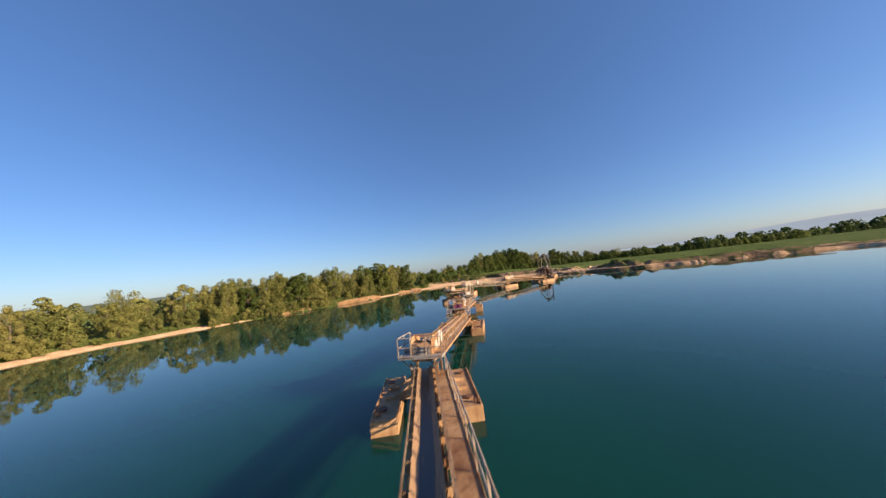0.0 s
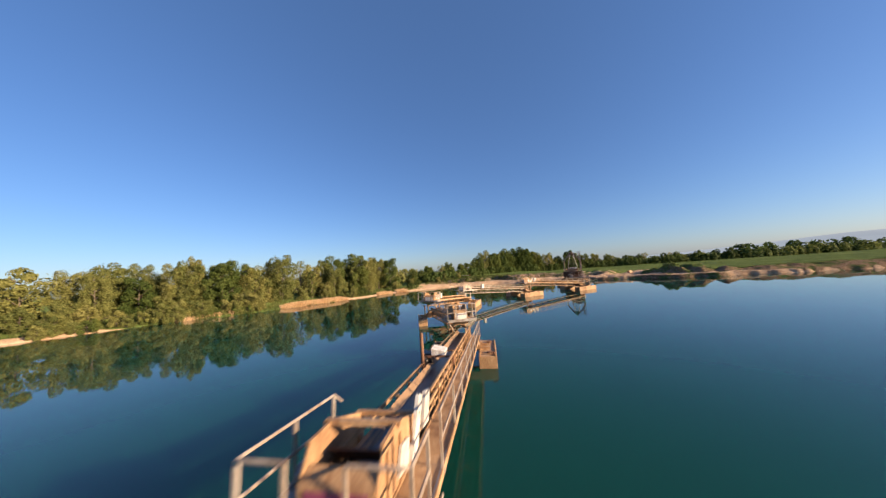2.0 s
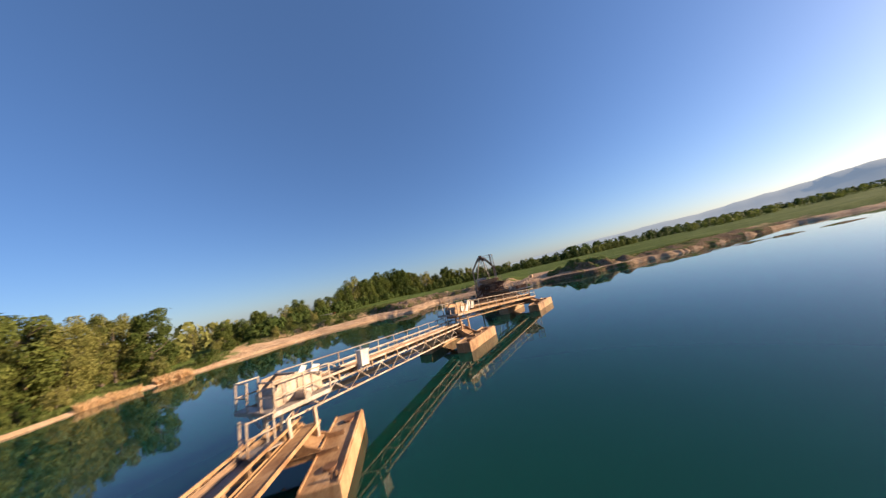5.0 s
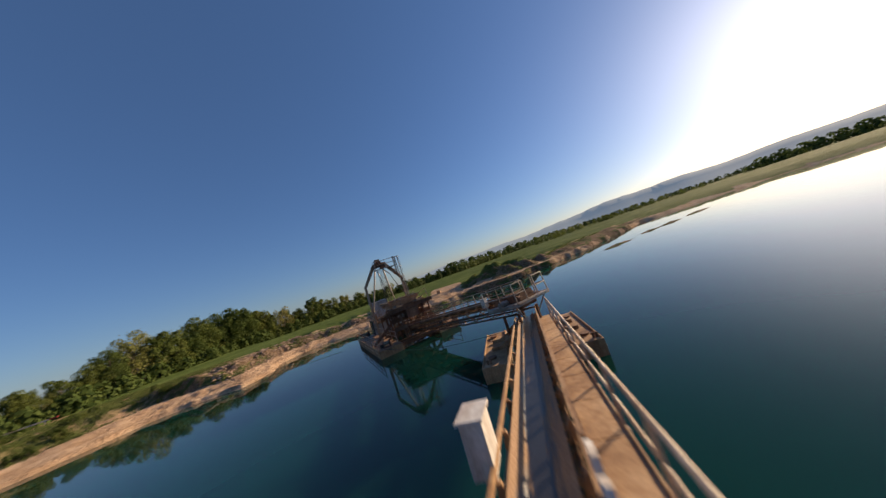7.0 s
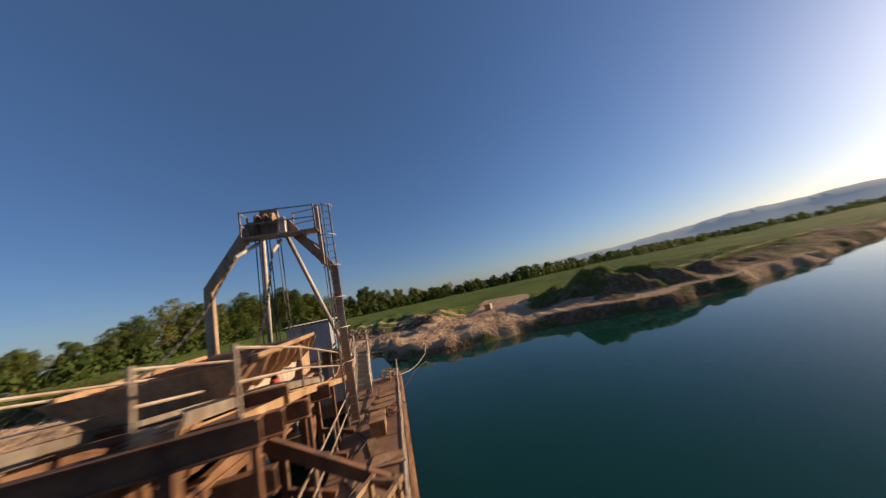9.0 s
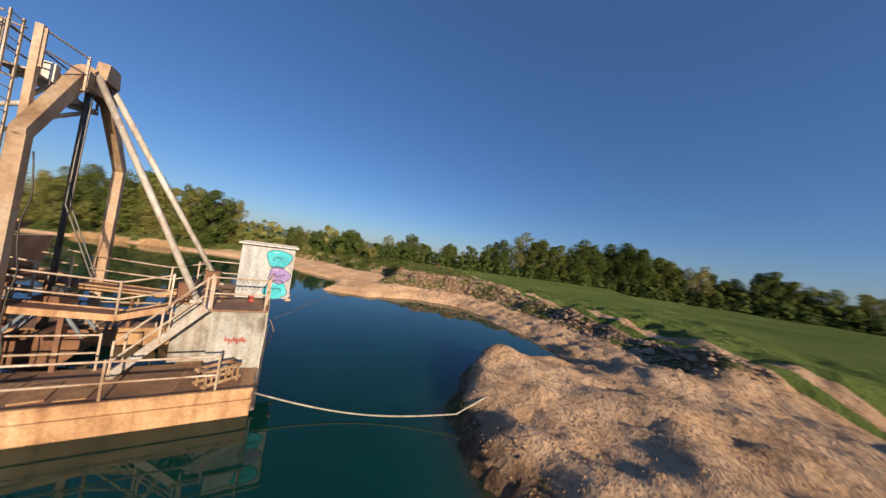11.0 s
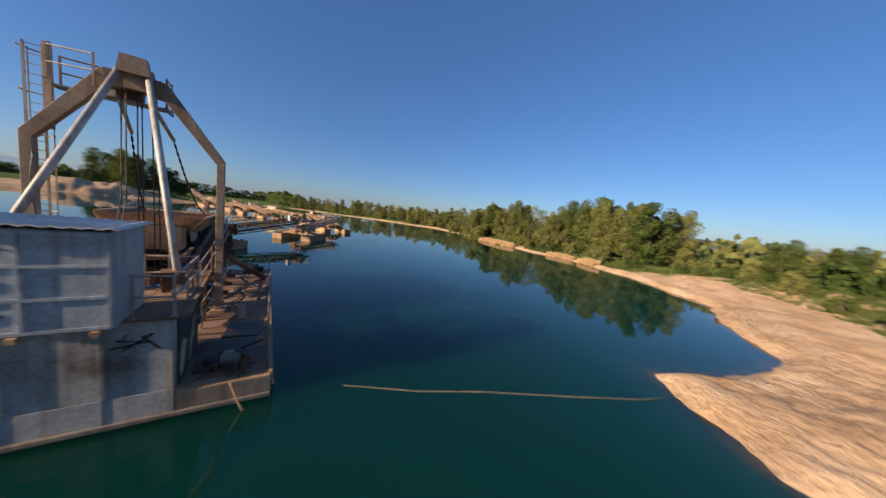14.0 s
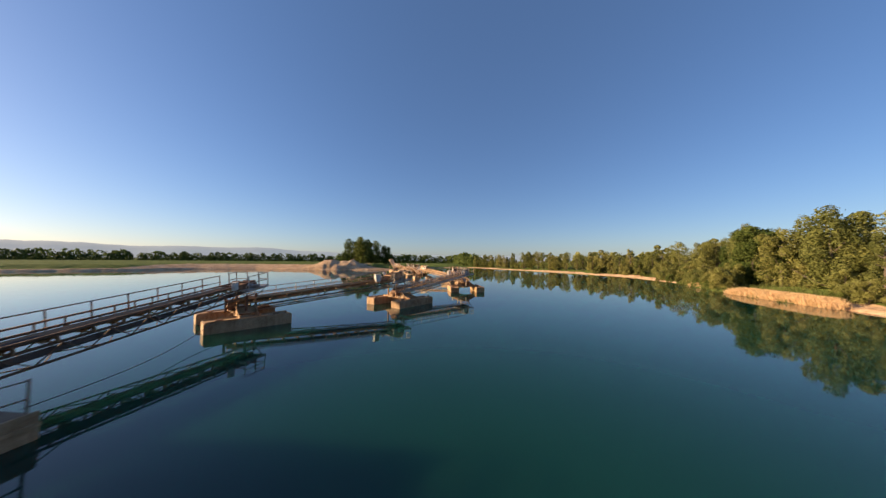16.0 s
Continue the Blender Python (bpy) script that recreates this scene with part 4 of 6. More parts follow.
# same darker brown here, standing in for steel seen against the sun
belt_conveyor(BARGE_M @ Vector((0, -0.4, 2.2)), BARGE_M @ Vector((0, -6.3, 2.85)), rail=False, platform=False, label="short rusty feed conveyor under the dredger's hopper", group="barge conveyors", tan=RUST_BROWN, guard=RUST_BROWN)


# ---------------------------------------------------------------- the grab dredger's barge
def rail_run(pts, parent, heights=(0.5, 1.0), gap=1.6, post=True, mat=None):
    """Handrail along a polyline of deck points."""
    mat = mat or RAIL
    pts = [Vector(p) for p in pts]
    for h in heights:
        g = Geo()
        g.tube([p + Vector((0, 0, h)) for p in pts], 0.027, 6)
        part("handrail", g, mat, parent)
    if post:
        for a, b in zip(pts, pts[1:]):
            n = max(int((b - a).length / gap), 1)
            for k in range(n):
                o = part("post", POST, mat, parent)
                o.location = a + (b - a) * (k / n)
        o = part("post", POST, mat, parent)
        o.location = pts[-1]


def dredger():
    b = thing("dredger_barge", "rusty floating grab dredger with gantry, hopper and graffitied white cabin", "dredger", "", BARGE_AT, BARGE_TURN)
    D = 0.68
    # hulls
    for s in (-1, 1):
        g = Geo()
        g.prism([(s * 1.95, -0.7), (s * 4.05, -0.7), (s * 4.25, -0.4), (s * 4.25, D), (s * 1.95, D)], "y", -7.0, 6.86)
        h = part("hull", g, RUST_TAN, b, "rust-stained steel side hull", bevel=0.03)
        g = Geo()
        g.beam((s * 4.22, -6.98, D + 0.05), (s * 4.22, 6.88, D + 0.05), 0.08, 0.10)
        g.beam((s * 4.28, -6.98, D - 0.25), (s * 4.28, 6.88, D - 0.25), 0.06, 0.10)
        part("fender_strip", g, RUST_TAN, h)
        for k in range(9):               # deck plates, laid with open joints
            for j in range(2):
                g = Geo()
                g.box((s * (2.53 + 1.1 * j), -6.2 + 1.5 * k, D + 0.012 + 0.004 * ((k * 3 + j) % 3)), (1.06, 1.46, 0.012))
                part("deck_plate", g, DECK, h)
    g = Geo()
    g.box((0, 5.73, 0.0), (3.9, 2.26, 1.36))
    part("stern_hull", g, RUST_TAN, b, bevel=0.02)
    for y in (-6.6, -5.4):
        g = Geo()
        g.beam((-1.95, y, 0.45), (1.95, y, 0.45), 0.25, 0.35)
        part("cross_beam", g, RUST_BROWN, b)
    # deckhouse
    g = Geo()
    g.box((-0.2, 5.605, 1.62), (4.0, 2.47, 1.88))
    g.box((2.2, 6.135, 1.62), (0.81, 1.41, 1.88))
    house = part("deckhouse", g, HOUSE, b, "flaking white steel deckhouse with spray paint", bevel=0.015)
    for x_ in (-2.17, -1.0, 0.35, 1.45, 2.56):
        part("wall_rib", Geo().box((x_, 6.87, 1.35), (0.035, 0.05, 2.38)), HOUSE, house)
    for x_, w_ in ((-1.585, 1.12), (-0.325, 1.30), (0.9, 1.05), (2.005, 1.06)):   # sheets hung over the hull's end, nearly to the water
        part("skirt_sheet", Geo().box((x_, 6.872, 0.46), (w_, 0.02, 0.62)), HOUSE, house, bevel=0.005)
    part("rubbing_strake", Geo().beam((-4.2, 6.92, 0.14), (4.2, 6.92, 0.14), 0.10, 0.08), SILT, b)
    for s in (-1, 1):
        part("end_plate", Geo().box((s * 3.42, 6.875, 0.42), (1.6, 0.02, 0.46)), SILT, b, bevel=0.005)
    for k, pts in enumerate((((-2.6, 6.6, 0.75), (-2.9, 6.7, 1.15), (-3.3, 6.5, 1.05), (-3.5, 6.75, 0.72)), ((-3.0, 6.2, 0.75), (-3.4, 6.3, 1.3), (-3.8, 6.6, 1.1), (-4.1, 6.7, 0.75)),
                             ((-2.7, 5.6, 0.74), (-3.1, 6.0, 0.95), (-3.6, 6.0, 1.25), (-4.0, 6.3, 1.5)), ((-3.3, 6.98, 0.72), (-3.45, 7.15, 0.35), (-3.7, 7.3, -0.2)))):
        part("pipe" if k % 2 else "hose", Geo().tube(pts, 0.03 if k < 3 else 0.018, 7), (DARK, RUST_BROWN, DARK, RUST_TAN)[k], b)
    for y in (5.5, 6.6):
        g = Geo()
        g.box((2.615, y, 1.62), (0.04, 0.06, 1.84))
        part("wall_rib", g, HOUSE, house)
    g = Geo()
    g.box((-0.25, 5.55, 2.59), (4.25, 2.72, 0.06))
    g.box((2.3, 6.15, 2.592), (0.95, 1.55, 0.06))
    part("roof_deck", g, DECK, house, bevel=0.01)
    for k in range(9):
        g = Geo()
        g.box((-2.0 + 0.42 * k, 4.85, 2.635), (0.38, 1.2, 0.03))
        part("roof_board", g, WOOD, house)
    def stroke(points, material, parent, r=0.024, label=""):
        part("spray_paint", Geo().tube(points, r, 4), material, parent, label)

    stroke([(2.632, 5.85 + 0.022 * k, 1.62 + 0.10 * math.sin(1.9 * k) + 0.04 * math.sin(0.7 * k)) for k in range(26)], RED, house, 0.016, "red scribbled spray paint")
    for x0 in (1.3, -1.95):
        stroke([(x0 + a, 6.85, 1.85 + c) for a, c in ((0, 0), (0.3, 0.35), (0.1, 0.4), (0.6, 0.05), (0.55, 0.42), (0.8, 0.1), (0.2, 0.2), (0.7, 0.28))], INK, house, label="black scribbled spray paint")
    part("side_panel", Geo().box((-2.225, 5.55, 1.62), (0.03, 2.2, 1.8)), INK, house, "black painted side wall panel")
    for shape in (((6.62, 1.05), (6.50, 1.55), (6.30, 1.78), (6.05, 1.72), (5.86, 1.58), (6.06, 1.48), (6.12, 1.18), (6.30, 0.92), (6.48, 0.86)),
                  ((5.62, 0.80), (5.55, 1.25), (5.38, 1.60), (5.10, 1.98), (4.86, 2.02), (4.98, 1.84), (5.22, 1.62), (5.40, 1.40), (5.12, 1.52), (5.00, 1.44), (5.34, 1.28), (5.50, 0.92)),
                  ((5.72, 2.18), (5.45, 2.36), (5.20, 2.26), (4.92, 2.42), (4.62, 2.30), (4.95, 2.30), (5.20, 2.14), (5.46, 2.24))):
        part("spray_paint", Geo().prism(shape, "x", -2.252, -2.243), OLIVE, house, "olive-yellow spray-painted shape")
    g = Geo()
    g.box((1.2, 4.36, 1.55), (0.8, 0.03, 1.7))
    part("door", g, WHITE, house)
    # cabin on the deckhouse
    g = Geo()
    g.box((-0.28, 6.6, 3.66), (2.24, 1.75, 2.0))
    cab = part("cabin", g, CABIN, b, "pale blue-grey sheet-steel cabin with spray paint", bevel=0.015)
    g = Geo()
    n = 22
    top = [(-1.55 + 2.55 * k / n, 4.74 + 0.035 * (k % 2) + 0.0) for k in range(n + 1)]
    g.prism(top + [(a, c - 0.03) for a, c in reversed(top)], "y", 5.62, 7.62)
    part("roof", g, WHITE, cab, "corrugated white roof sheet")
    for z in (2.72, 3.35, 3.98, 4.6):
        g = Geo()
        g.box((-0.28, 7.49, z), (2.24, 0.04, 0.06))
        part("wall_rib", g, CABIN, cab)
    for x in (-1.38, -0.28, 0.82):
        g = Geo()
        g.box((x, 7.495, 3.66), (0.05, 0.03, 1.9))
        part("wall_rib", g, CABIN, cab)
    for y, z, h, w, m, ph in ((6.98, 4.24, 0.80, 0.84, TEAL, 0.4), (7.06, 3.60, 0.66, 0.74, VIOLET, 2.0), (7.02, 3.02, 0.70, 0.80, TEAL, 3.6)):
        ring = [(y + 0.5 * w * math.cos(q) * (1 + 0.16 * math.sin(3 * q + ph)), z + 0.5 * h * math.sin(q) * (1 + 0.13 * math.cos(2 * q + ph))) for q in (2 * math.pi * k / 22 for k in range(22))]
        part("spray_paint", Geo().prism(ring, "x", 0.842, 0.848), m, cab, "bulging spray-painted letter shape")
        stroke([(0.848, p, q) for p, q in ring + ring[:1]], INK, cab, 0.013)
        stroke([(0.85, y + 0.24 * w * math.cos(q + ph), z + 0.10 * h * math.sin(2 * q)) for q in (0.35 * k for k in range(15))], INK, cab, 0.011)
        stroke([(0.851, y - 0.26 * w + 0.06 * k, z + 0.30 * h + 0.02 * math.sin(k)) for k in range(4)], WHITE, cab, 0.012)
    stroke([(-0.1 + 0.8 * a, 7.474, 3.05 + c) for a, c in ((0, 0), (0.5, 0.18), (1.0, 0), (0.5, -0.12), (0, 0), (0.35, 0.1), (0.5, -0.1), (0.65, 0.12))], INK, cab)
    stroke([(-0.05 + 0.7 * a, 7.474, 4.3 + c) for a, c in ((0, 0), (0.4, 0.12), (0.9, 0.05), (0.5, -0.1), (1.0, -0.12))], INK, cab)
    stroke([(0.0 + 0.6 * a, 7.474, 3.66 + c) for a, c in ((0, 0), (0.2, 0.06), (0.5, -0.04), (0.8, 0.06), (1.0, 0.0))], RED, cab, 0.05)
    for z0 in (3.2, 2.92):
        stroke([(0.846, 5.8 + 0.075 * k, z0 + 0.17 * (k % 2)) for k in range(10)], INK, cab, 0.014)
    for x in (-1.2, -0.2, 0.75):
        g = Geo()
        g.box((x, 7.5, 2.62), (0.12, 0.2, 0.1))
        part("bracket", g, RUST_TAN, cab)
    # gantry
    gy = 1.1
    gt = part("gantry", Geo().box((0, gy, 9.08), (1.4, 0.36, 0.50)), GANTRY, b, "tall grey and rust steel gantry with rope sheaves", bevel=0.02)
    for s in (-1, 1):
        g = Geo()
        g.box((s * 2.34, gy, (D + 6.8) / 2), (0.25, 0.30, 6.8 - D))
        g.box((s * 2.34, gy, D + 0.06), (0.55, 0.6, 0.10))
        part("leg", g, GANTRY, gt, bevel=0.015)
        g = Geo()
        g.prism([(s * 2.465, 6.70), (s * 2.465, 6.92), (s * 0.8, 9.30), (s * 0.2, 9.36), (s * 0.2, 8.80), (s * 0.72, 8.72), (s * 2.215, 6.74)], "y", gy - 0.14, gy + 0.14)
        part("arm", g, GANTRY, gt, bevel=0.015)
        foot = (1.78, 4.9, 2.64) if s > 0 else (-1.9, 4.85, 2.64)
        g = Geo()
        g.tube([(s * 0.35, gy + 0.2, 9.35), foot], 0.095, 12)
        part("strut", g, PIPE, gt, "pale grey tubular back stay", smooth=True)
        g = Geo()
        g.box((foot[0], foot[1], 2.68), (0.35, 0.35, 0.1))
        part("strut_foot", g, STEEL, gt)
        g = Geo()                         # boom that leads the chain out over the hopper
        g.tube([(s * 0.42, gy - 0.1, 8.4), (s * 0.6, -0.5, 7.6)], 0.07, 10)
        part("chain_boom", g, PIPE, gt, smooth=True)
        g = Geo()
        a, c = Vector((s * 0.6, -0.5, 7.6)), Vector((s * 1.3, -4.9, 4.2))
        n = 44
        for k in range(n):
            p, q = a.lerp(c, k / n), a.lerp(c, (k + 1.15) / n)
            sag = lambda f: Vector((0, 0, -0.85 * math.sin(math.pi * f)))
            p, q = p + sag(k / n), q + sag((k + 1.15) / n)
            if k % 2:
                g.beam(p, q, 0.072, 0.025)
            else:
                g.beam(p, q, 0.025, 0.072)
        part("chain", g, DARK, gt, "dark oily hoist chain")
    # sheave housing
    g = Geo()
    g.prism([(-0.44, 9.3), (-0.34, 9.86), (0.28, 9.86), (0.38, 9.3)], "y", gy + 0.1, gy + 0.38)
    for x in (-0.35, -0.05, 0.25):
        g.tube([(x - 0.04, gy - 0.1, 9.3), (x + 0.04, gy - 0.1, 9.3)], 0.33, 18)
    part("sheave_housing", g, GANTRY, gt)
    for k, (x, y) in enumerate(((-0.42, 0.8), (-0.30, 0.82), (-0.1, 1.0), (0.02, 0.96), (0.22, 1.2), (0.34, 1.16))):
        g = Geo()
        g.tube([(x, y, 9.2), (x * 1.15, y - 0.02, 5.2), (x * 1.25, y + (0.8 if k > 3 else 0.0), 1.2 if k < 4 else 3.0)], 0.022, 6)
        part("hoist_rope", g, DARK, gt)
    # service platform, post, ladder with safety cage
    g = Geo()
    g.box((0.64, 0.60, 8.50), (2.74, 0.62, 0.05))
    for x in (-0.75, 1.45):
        g.beam((x, 0.28, 8.44), (x, 0.95, 8.44), 0.06, 0.12)
    pf = part("platform", g, STEEL, gt)
    rail_run([(-0.72, 0.92, 8.52), (-0.72, 0.3, 8.52), (1.97, 0.3, 8.52)], pf, gap=0.9)
    rail_run([(0.9, 1.3, 8.62), (1.97, 1.0, 8.62)], pf, gap=0.7)
    g = Geo()
    g.box((0.25, 0.6, 8.70), (0.55, 0.4, 0.36))
    g.tube([(-0.05, 0.6, 8.88), (0.6, 0.6, 8.88)], 0.17, 14)
    part("hoist_motor", g, RUST_BROWN, pf)
    g = Geo()
    g.box((0.72, 0.55, 8.90), (0.2, 0.25, 0.62))
    part("control_box", g, WHITE, pf, bevel=0.01)
    g = Geo()
    g.beam((1.97, 0.9, 7.1), (1.97, 0.9, 9.72), 0.14, 0.14)
    g.beam((1.97, 0.9, 7.8), (1.3, 0.9, 8.46), 0.07, 0.07)
    part("post_column", g, GANTRY, gt)
    g = Geo()
    for x in (2.14, 2.52):
        g.beam((x, 0.72, D), (x, 0.72, 9.65), 0.06, 0.03)
    for k in range(31):
        g.tube([(2.14, 0.72, D + 0.2 + 0.29 * k), (2.52, 0.72, D + 0.2 + 0.29 * k)], 0.014, 5)
    lad = part("ladder", g, RAIL, gt)
    for z in (3.1, 4.4, 5.6, 6.9, 8.2, 9.5):
        g = Geo()
        g.tube([(2.33 + 0.33 * math.cos(a), 0.72 - 0.42 * math.sin(a), z) for a in (math.pi * k / 8 for k in range(9))], 0.022, 6)
        part("cage_hoop", g, RAIL, lad)
    for a in (0.25, 0.5, 0.75):
        g = Geo()
        x, y = 2.33 + 0.33 * math.cos(math.pi * a), 0.72 - 0.42 * math.sin(math.pi * a)
        g.beam((x, y, 3.1), (x, y, 9.55), 0.03, 0.012)
        part("cage_bar", g, RAIL, lad)
    # hopper over the well: flared rim plates on a pale trough
    hy0, hy1 = -4.7, -0.7
    g = Geo()
    g.prism([(-1.62, 4.42), (-1.58, 4.45), (-1.05, 3.86), (1.05, 3.86), (1.58, 4.45), (1.62, 4.42), (1.08, 3.80), (-1.08, 3.80)], "y", hy0, hy1)
    hp = part("hopper", g, HOPPER, b, "sand-worn flared steel feed hopper")
    for s in (-1, 1):
        for k in range(7):
            y = hy0 + 0.15 + (hy1 - hy0 - 0.3) * k / 6
            g = Geo()
            g.prism([(s * 1.10, 3.80), (s * 1.62, 4.38), (s * 1.78, 4.40), (s * 1.66, 4.12), (s * 1.26, 3.76)], "y", y - 0.02, y + 0.02)
            part("stiffener", g, HOPPER, hp)
        g = Geo()
        g.beam((s * 1.62, hy0 - 0.05, 4.46), (s * 1.62, hy1 + 0.05, 4.46), 0.12, 0.09)
        part("rim", g, HOPPER, hp)
        for y0, y1 in ((hy0 + 0.1, hy0 + 1.95), (hy0 + 2.2, hy1 - 0.05)):
            g = Geo()
            g.prism([(y0, 3.80), (y1, 3.80), (y1 - 0.45, 3.28), (y0 + 0.3, 3.28)], "x", s * 1.06 - 0.02, s * 1.06 + 0.02)
            part("trough_plate", g, PALE, hp, "sand-stained white trough plate")
        g = Geo()
        g.tube([(s * 1.10, hy0 + 1.5, 3.16), (s * 1.28, hy0 + 1.5, 3.16)], 0.24, 16)
        part("wheel", g, HOPPER, hp)
        g = Geo()
        g.beam((s * 1.12, hy0 - 0.4, 3.18), (s * 1.12, hy1 + 1.2, 2.92), 0.14, 0.16)
        part("chassis_beam", g, HOPPER, hp)
    for y, sl in ((hy0, -0.35), (hy1, 0.35)):
        g = Geo()
        g.add([(-1.6, y + sl, 4.45), (1.6, y + sl, 4.45), (1.05, y, 3.8), (-1.05, y, 3.8), (-1.6, y + sl * 0.9, 4.45), (1.6, y + sl * 0.9, 4.45), (1.05, y - sl * 0.1, 3.8), (-1.05, y - sl * 0.1, 3.8)],
              [(0, 1, 2, 3), (7, 6, 5, 4), (0, 4, 5, 1), (1, 5, 6, 2), (2, 6, 7, 3), (3, 7, 4, 0)])
        part("end_plate", g, HOPPER, hp)
    for k in range(13):
        g = Geo()
        g.beam((-1.5, hy0 + 0.15 + 0.31 * k, 4.36), (1.5, hy0 + 0.15 + 0.31 * k, 4.36), 0.05, 0.10)
        part("grizzly_bar", g, RUST_BROWN, hp)
    g = Geo()
    g.prism([(-0.55, 3.15), (0.25, 3.15), (0.42, 4.12), (-0.5, 4.02)], "x", -1.0, 1.15)
    part("feed_box", g, HOPPER, hp)
    g = Geo()
    g.box((1.1, hy0 + 2.08, 3.42), (0.08, 0.32, 0.34))
    part("motor_cover", g, RED, hp, "faded red motor cover")
    for y in (-4.6, -2.9, -1.2, 0.4):
        for s in (-1, 1):
            g = Geo()
            g.beam((s * 1.2, y, 0.6), (s * 1.2, y, 2.95), 0.16, 0.16)
            g.beam((s * 1.2, y, 1.0), (s * 2.4, y - 0.3, 0.75), 0.12, 0.14)
            part("column", g, RUST_BROWN, b)
        g = Geo()
        g.beam((-1.4, y, 2.85), (1.4, y, 2.85), 0.14, 0.2)
        part("cross_beam", g, RUST_BROWN, b)
    for s in (-1, 1):
        g = Geo()
        g.beam((s * 1.2, -6.6, 2.8), (s * 1.2, 0.8, 2.75), 0.14, 0.26)
        part("long_beam", g, RUST_BROWN, b)
        g = Geo()
        g.beam((s * 1.2, -4.1, 2.7), (s * 4.0, -3.9, 0.8), 0.2, 0.26)
        part("raking_beam", g, RUST_BROWN, b)
        g = Geo()
        g.beam((s * 1.2, -6.4, 0.55), (s * 1.2, -6.4, 3.9), 0.18, 0.18)
        part("column", g, RUST_BROWN, b)
        # side walkway with handrails on both edges
        line = [(s * 1.75, 4.3, 2.5), (s * 1.75, 3.2, 2.2), (s * 1.75, 1.0, 2.42), (s * 1.75, -3.6, 3.36), (s * 1.75, -6.4, 3.78)]
        wk = None
        for p, q in zip(line, line[1:]):
            deck = Geo().beam(Vector(p), Vector(q), 0.62, 0.035)
            g = Geo()
            for j in (-0.33, 0.33):
                g.beam(Vector(p) + Vector((j, 0, -0.04)), Vector(q) + Vector((j, 0, -0.04)), 0.045, 0.18)
            wk = part("walkway", g, RUST_TAN, b, "sloping steel side walkway")
            part("walkway_deck", deck, RUST_BROWN, wk)
        g = Geo()
        for p, q in zip(line[2:], line[3:]):
            off = Vector((-0.62 * s, 0, 0.22))
            g.beam(Vector(p) + off, Vector(q) + off, 0.5, 0.03)
        part("side_belt", g, RUBBER, wk, "worn black rubber belt")
        part("drum", Geo().tube([(s * 0.86, -6.3, 3.80), (s * 1.40, -6.3, 3.80)], 0.21, 16).tube([(s * 0.78, -6.3, 3.80), (s * 1.48, -6.3, 3.80)], 0.05, 8), RUST_TAN, wk)
        for e in (-0.36, -0.9):
            g = Geo()
            for p, q in zip(line[2:], line[3:]):
                g.beam(Vector(p) + Vector((e * s, 0, 0.2)), Vector(q) + Vector((e * s, 0, 0.2)), 0.05, 0.22)
            part("belt_side", g, SILT, wk)
        rail_run([(x - 0.95 * s, y, z) for x, y, z in line[2:]], wk, gap=1.6)
        rail_run([(x + 0.33 * s, y, z) for x, y, z in line], wk, gap=1.5)
        for y, z in ((-6.0, 3.75), (-3.4, 3.2), (-0.8, 2.65), (2.2, 2.15)):
            g = Geo()
            g.beam((s * 2.05, y, D), (s * 2.05, y, z), 0.10, 0.10)
            part("walkway_post", g, RUST_BROWN, wk)
    for y, z, x0, x1 in ((-2.6, 2.95, -2.4, 2.4), (-4.2, 3.1, -2.3, 2.3), (-5.75, 3.42, -2.4, 2.4), (-5.75, 2.6, -2.2, 2.2), (-6.6, 1.9, -2.2, 2.2), (-6.55, 3.60, -2.3, 2.4), (-4.9, 3.62, -2.2, 2.2)):
        g = Geo()
        g.prism([(y - 0.09, z - 0.19), (y + 0.09, z - 0.19), (y + 0.09, z - 0.165), (y + 0.015, z - 0.155), (y + 0.015, z + 0.155), (y + 0.09, z + 0.165),
                 (y + 0.09, z + 0.19), (y - 0.09, z + 0.19), (y - 0.09, z + 0.165), (y - 0.015, z + 0.155), (y - 0.015, z - 0.155), (y - 0.09, z - 0.165)], "x", x0, x1)
        part("cross_girder", g, RUST_BROWN, b)
    # stairs from the deck up to the deckhouse roof
    st = part("stairs", Geo().beam((2.12, 3.45, D + 0.02), (2.12, 5.3, D + 1.98), 0.05, 0.2).beam((2.78, 3.45, D + 0.02), (2.78, 5.3, D + 1.98), 0.05, 0.2), STEEL, b, "steep steel stairs")
    for k in range(9):
        g = Geo()
        g.box((2.45, 3.6 + 0.2 * k, D + 0.2 + 0.205 * k), (0.62, 0.22, 0.03))
        part("tread", g, STEEL, st)
    rail_run([(2.8, 3.5, D), (2.8, 5.25, D + 1.9)], st, gap=0.9)
    rail_run([(2.1, 3.5, D), (2.1, 5.25, D + 1.9)], st, gap=0.9)
    # rails round the decks
    rail_run([(4.15, 6.0, D), (4.15, -6.8, D)], b, gap=1.9)
    rail_run([(-4.15, 6.0, D), (-4.15, -6.8, D)], b, gap=1.9)
    rail_run([(2.1, 3.0, D), (2.1, -5.8, D)], b, gap=1.8)
    rail_run([(-2.1, 3.0, D), (-2.1, -5.8, D)], b, gap=1.8)
    rail_run([(2.7, 5.4, 2.62), (2.7, 6.8, 2.62), (1.0, 6.85, 2.62)], b, gap=0.85)
    rail_run([(-1.5, 6.85, 2.62), (-2.2, 6.85, 2.62), (-2.2, 4.3, 2.62), (-1.0, 4.25, 2.62)], b, gap=0.85)
    return b


dredger()


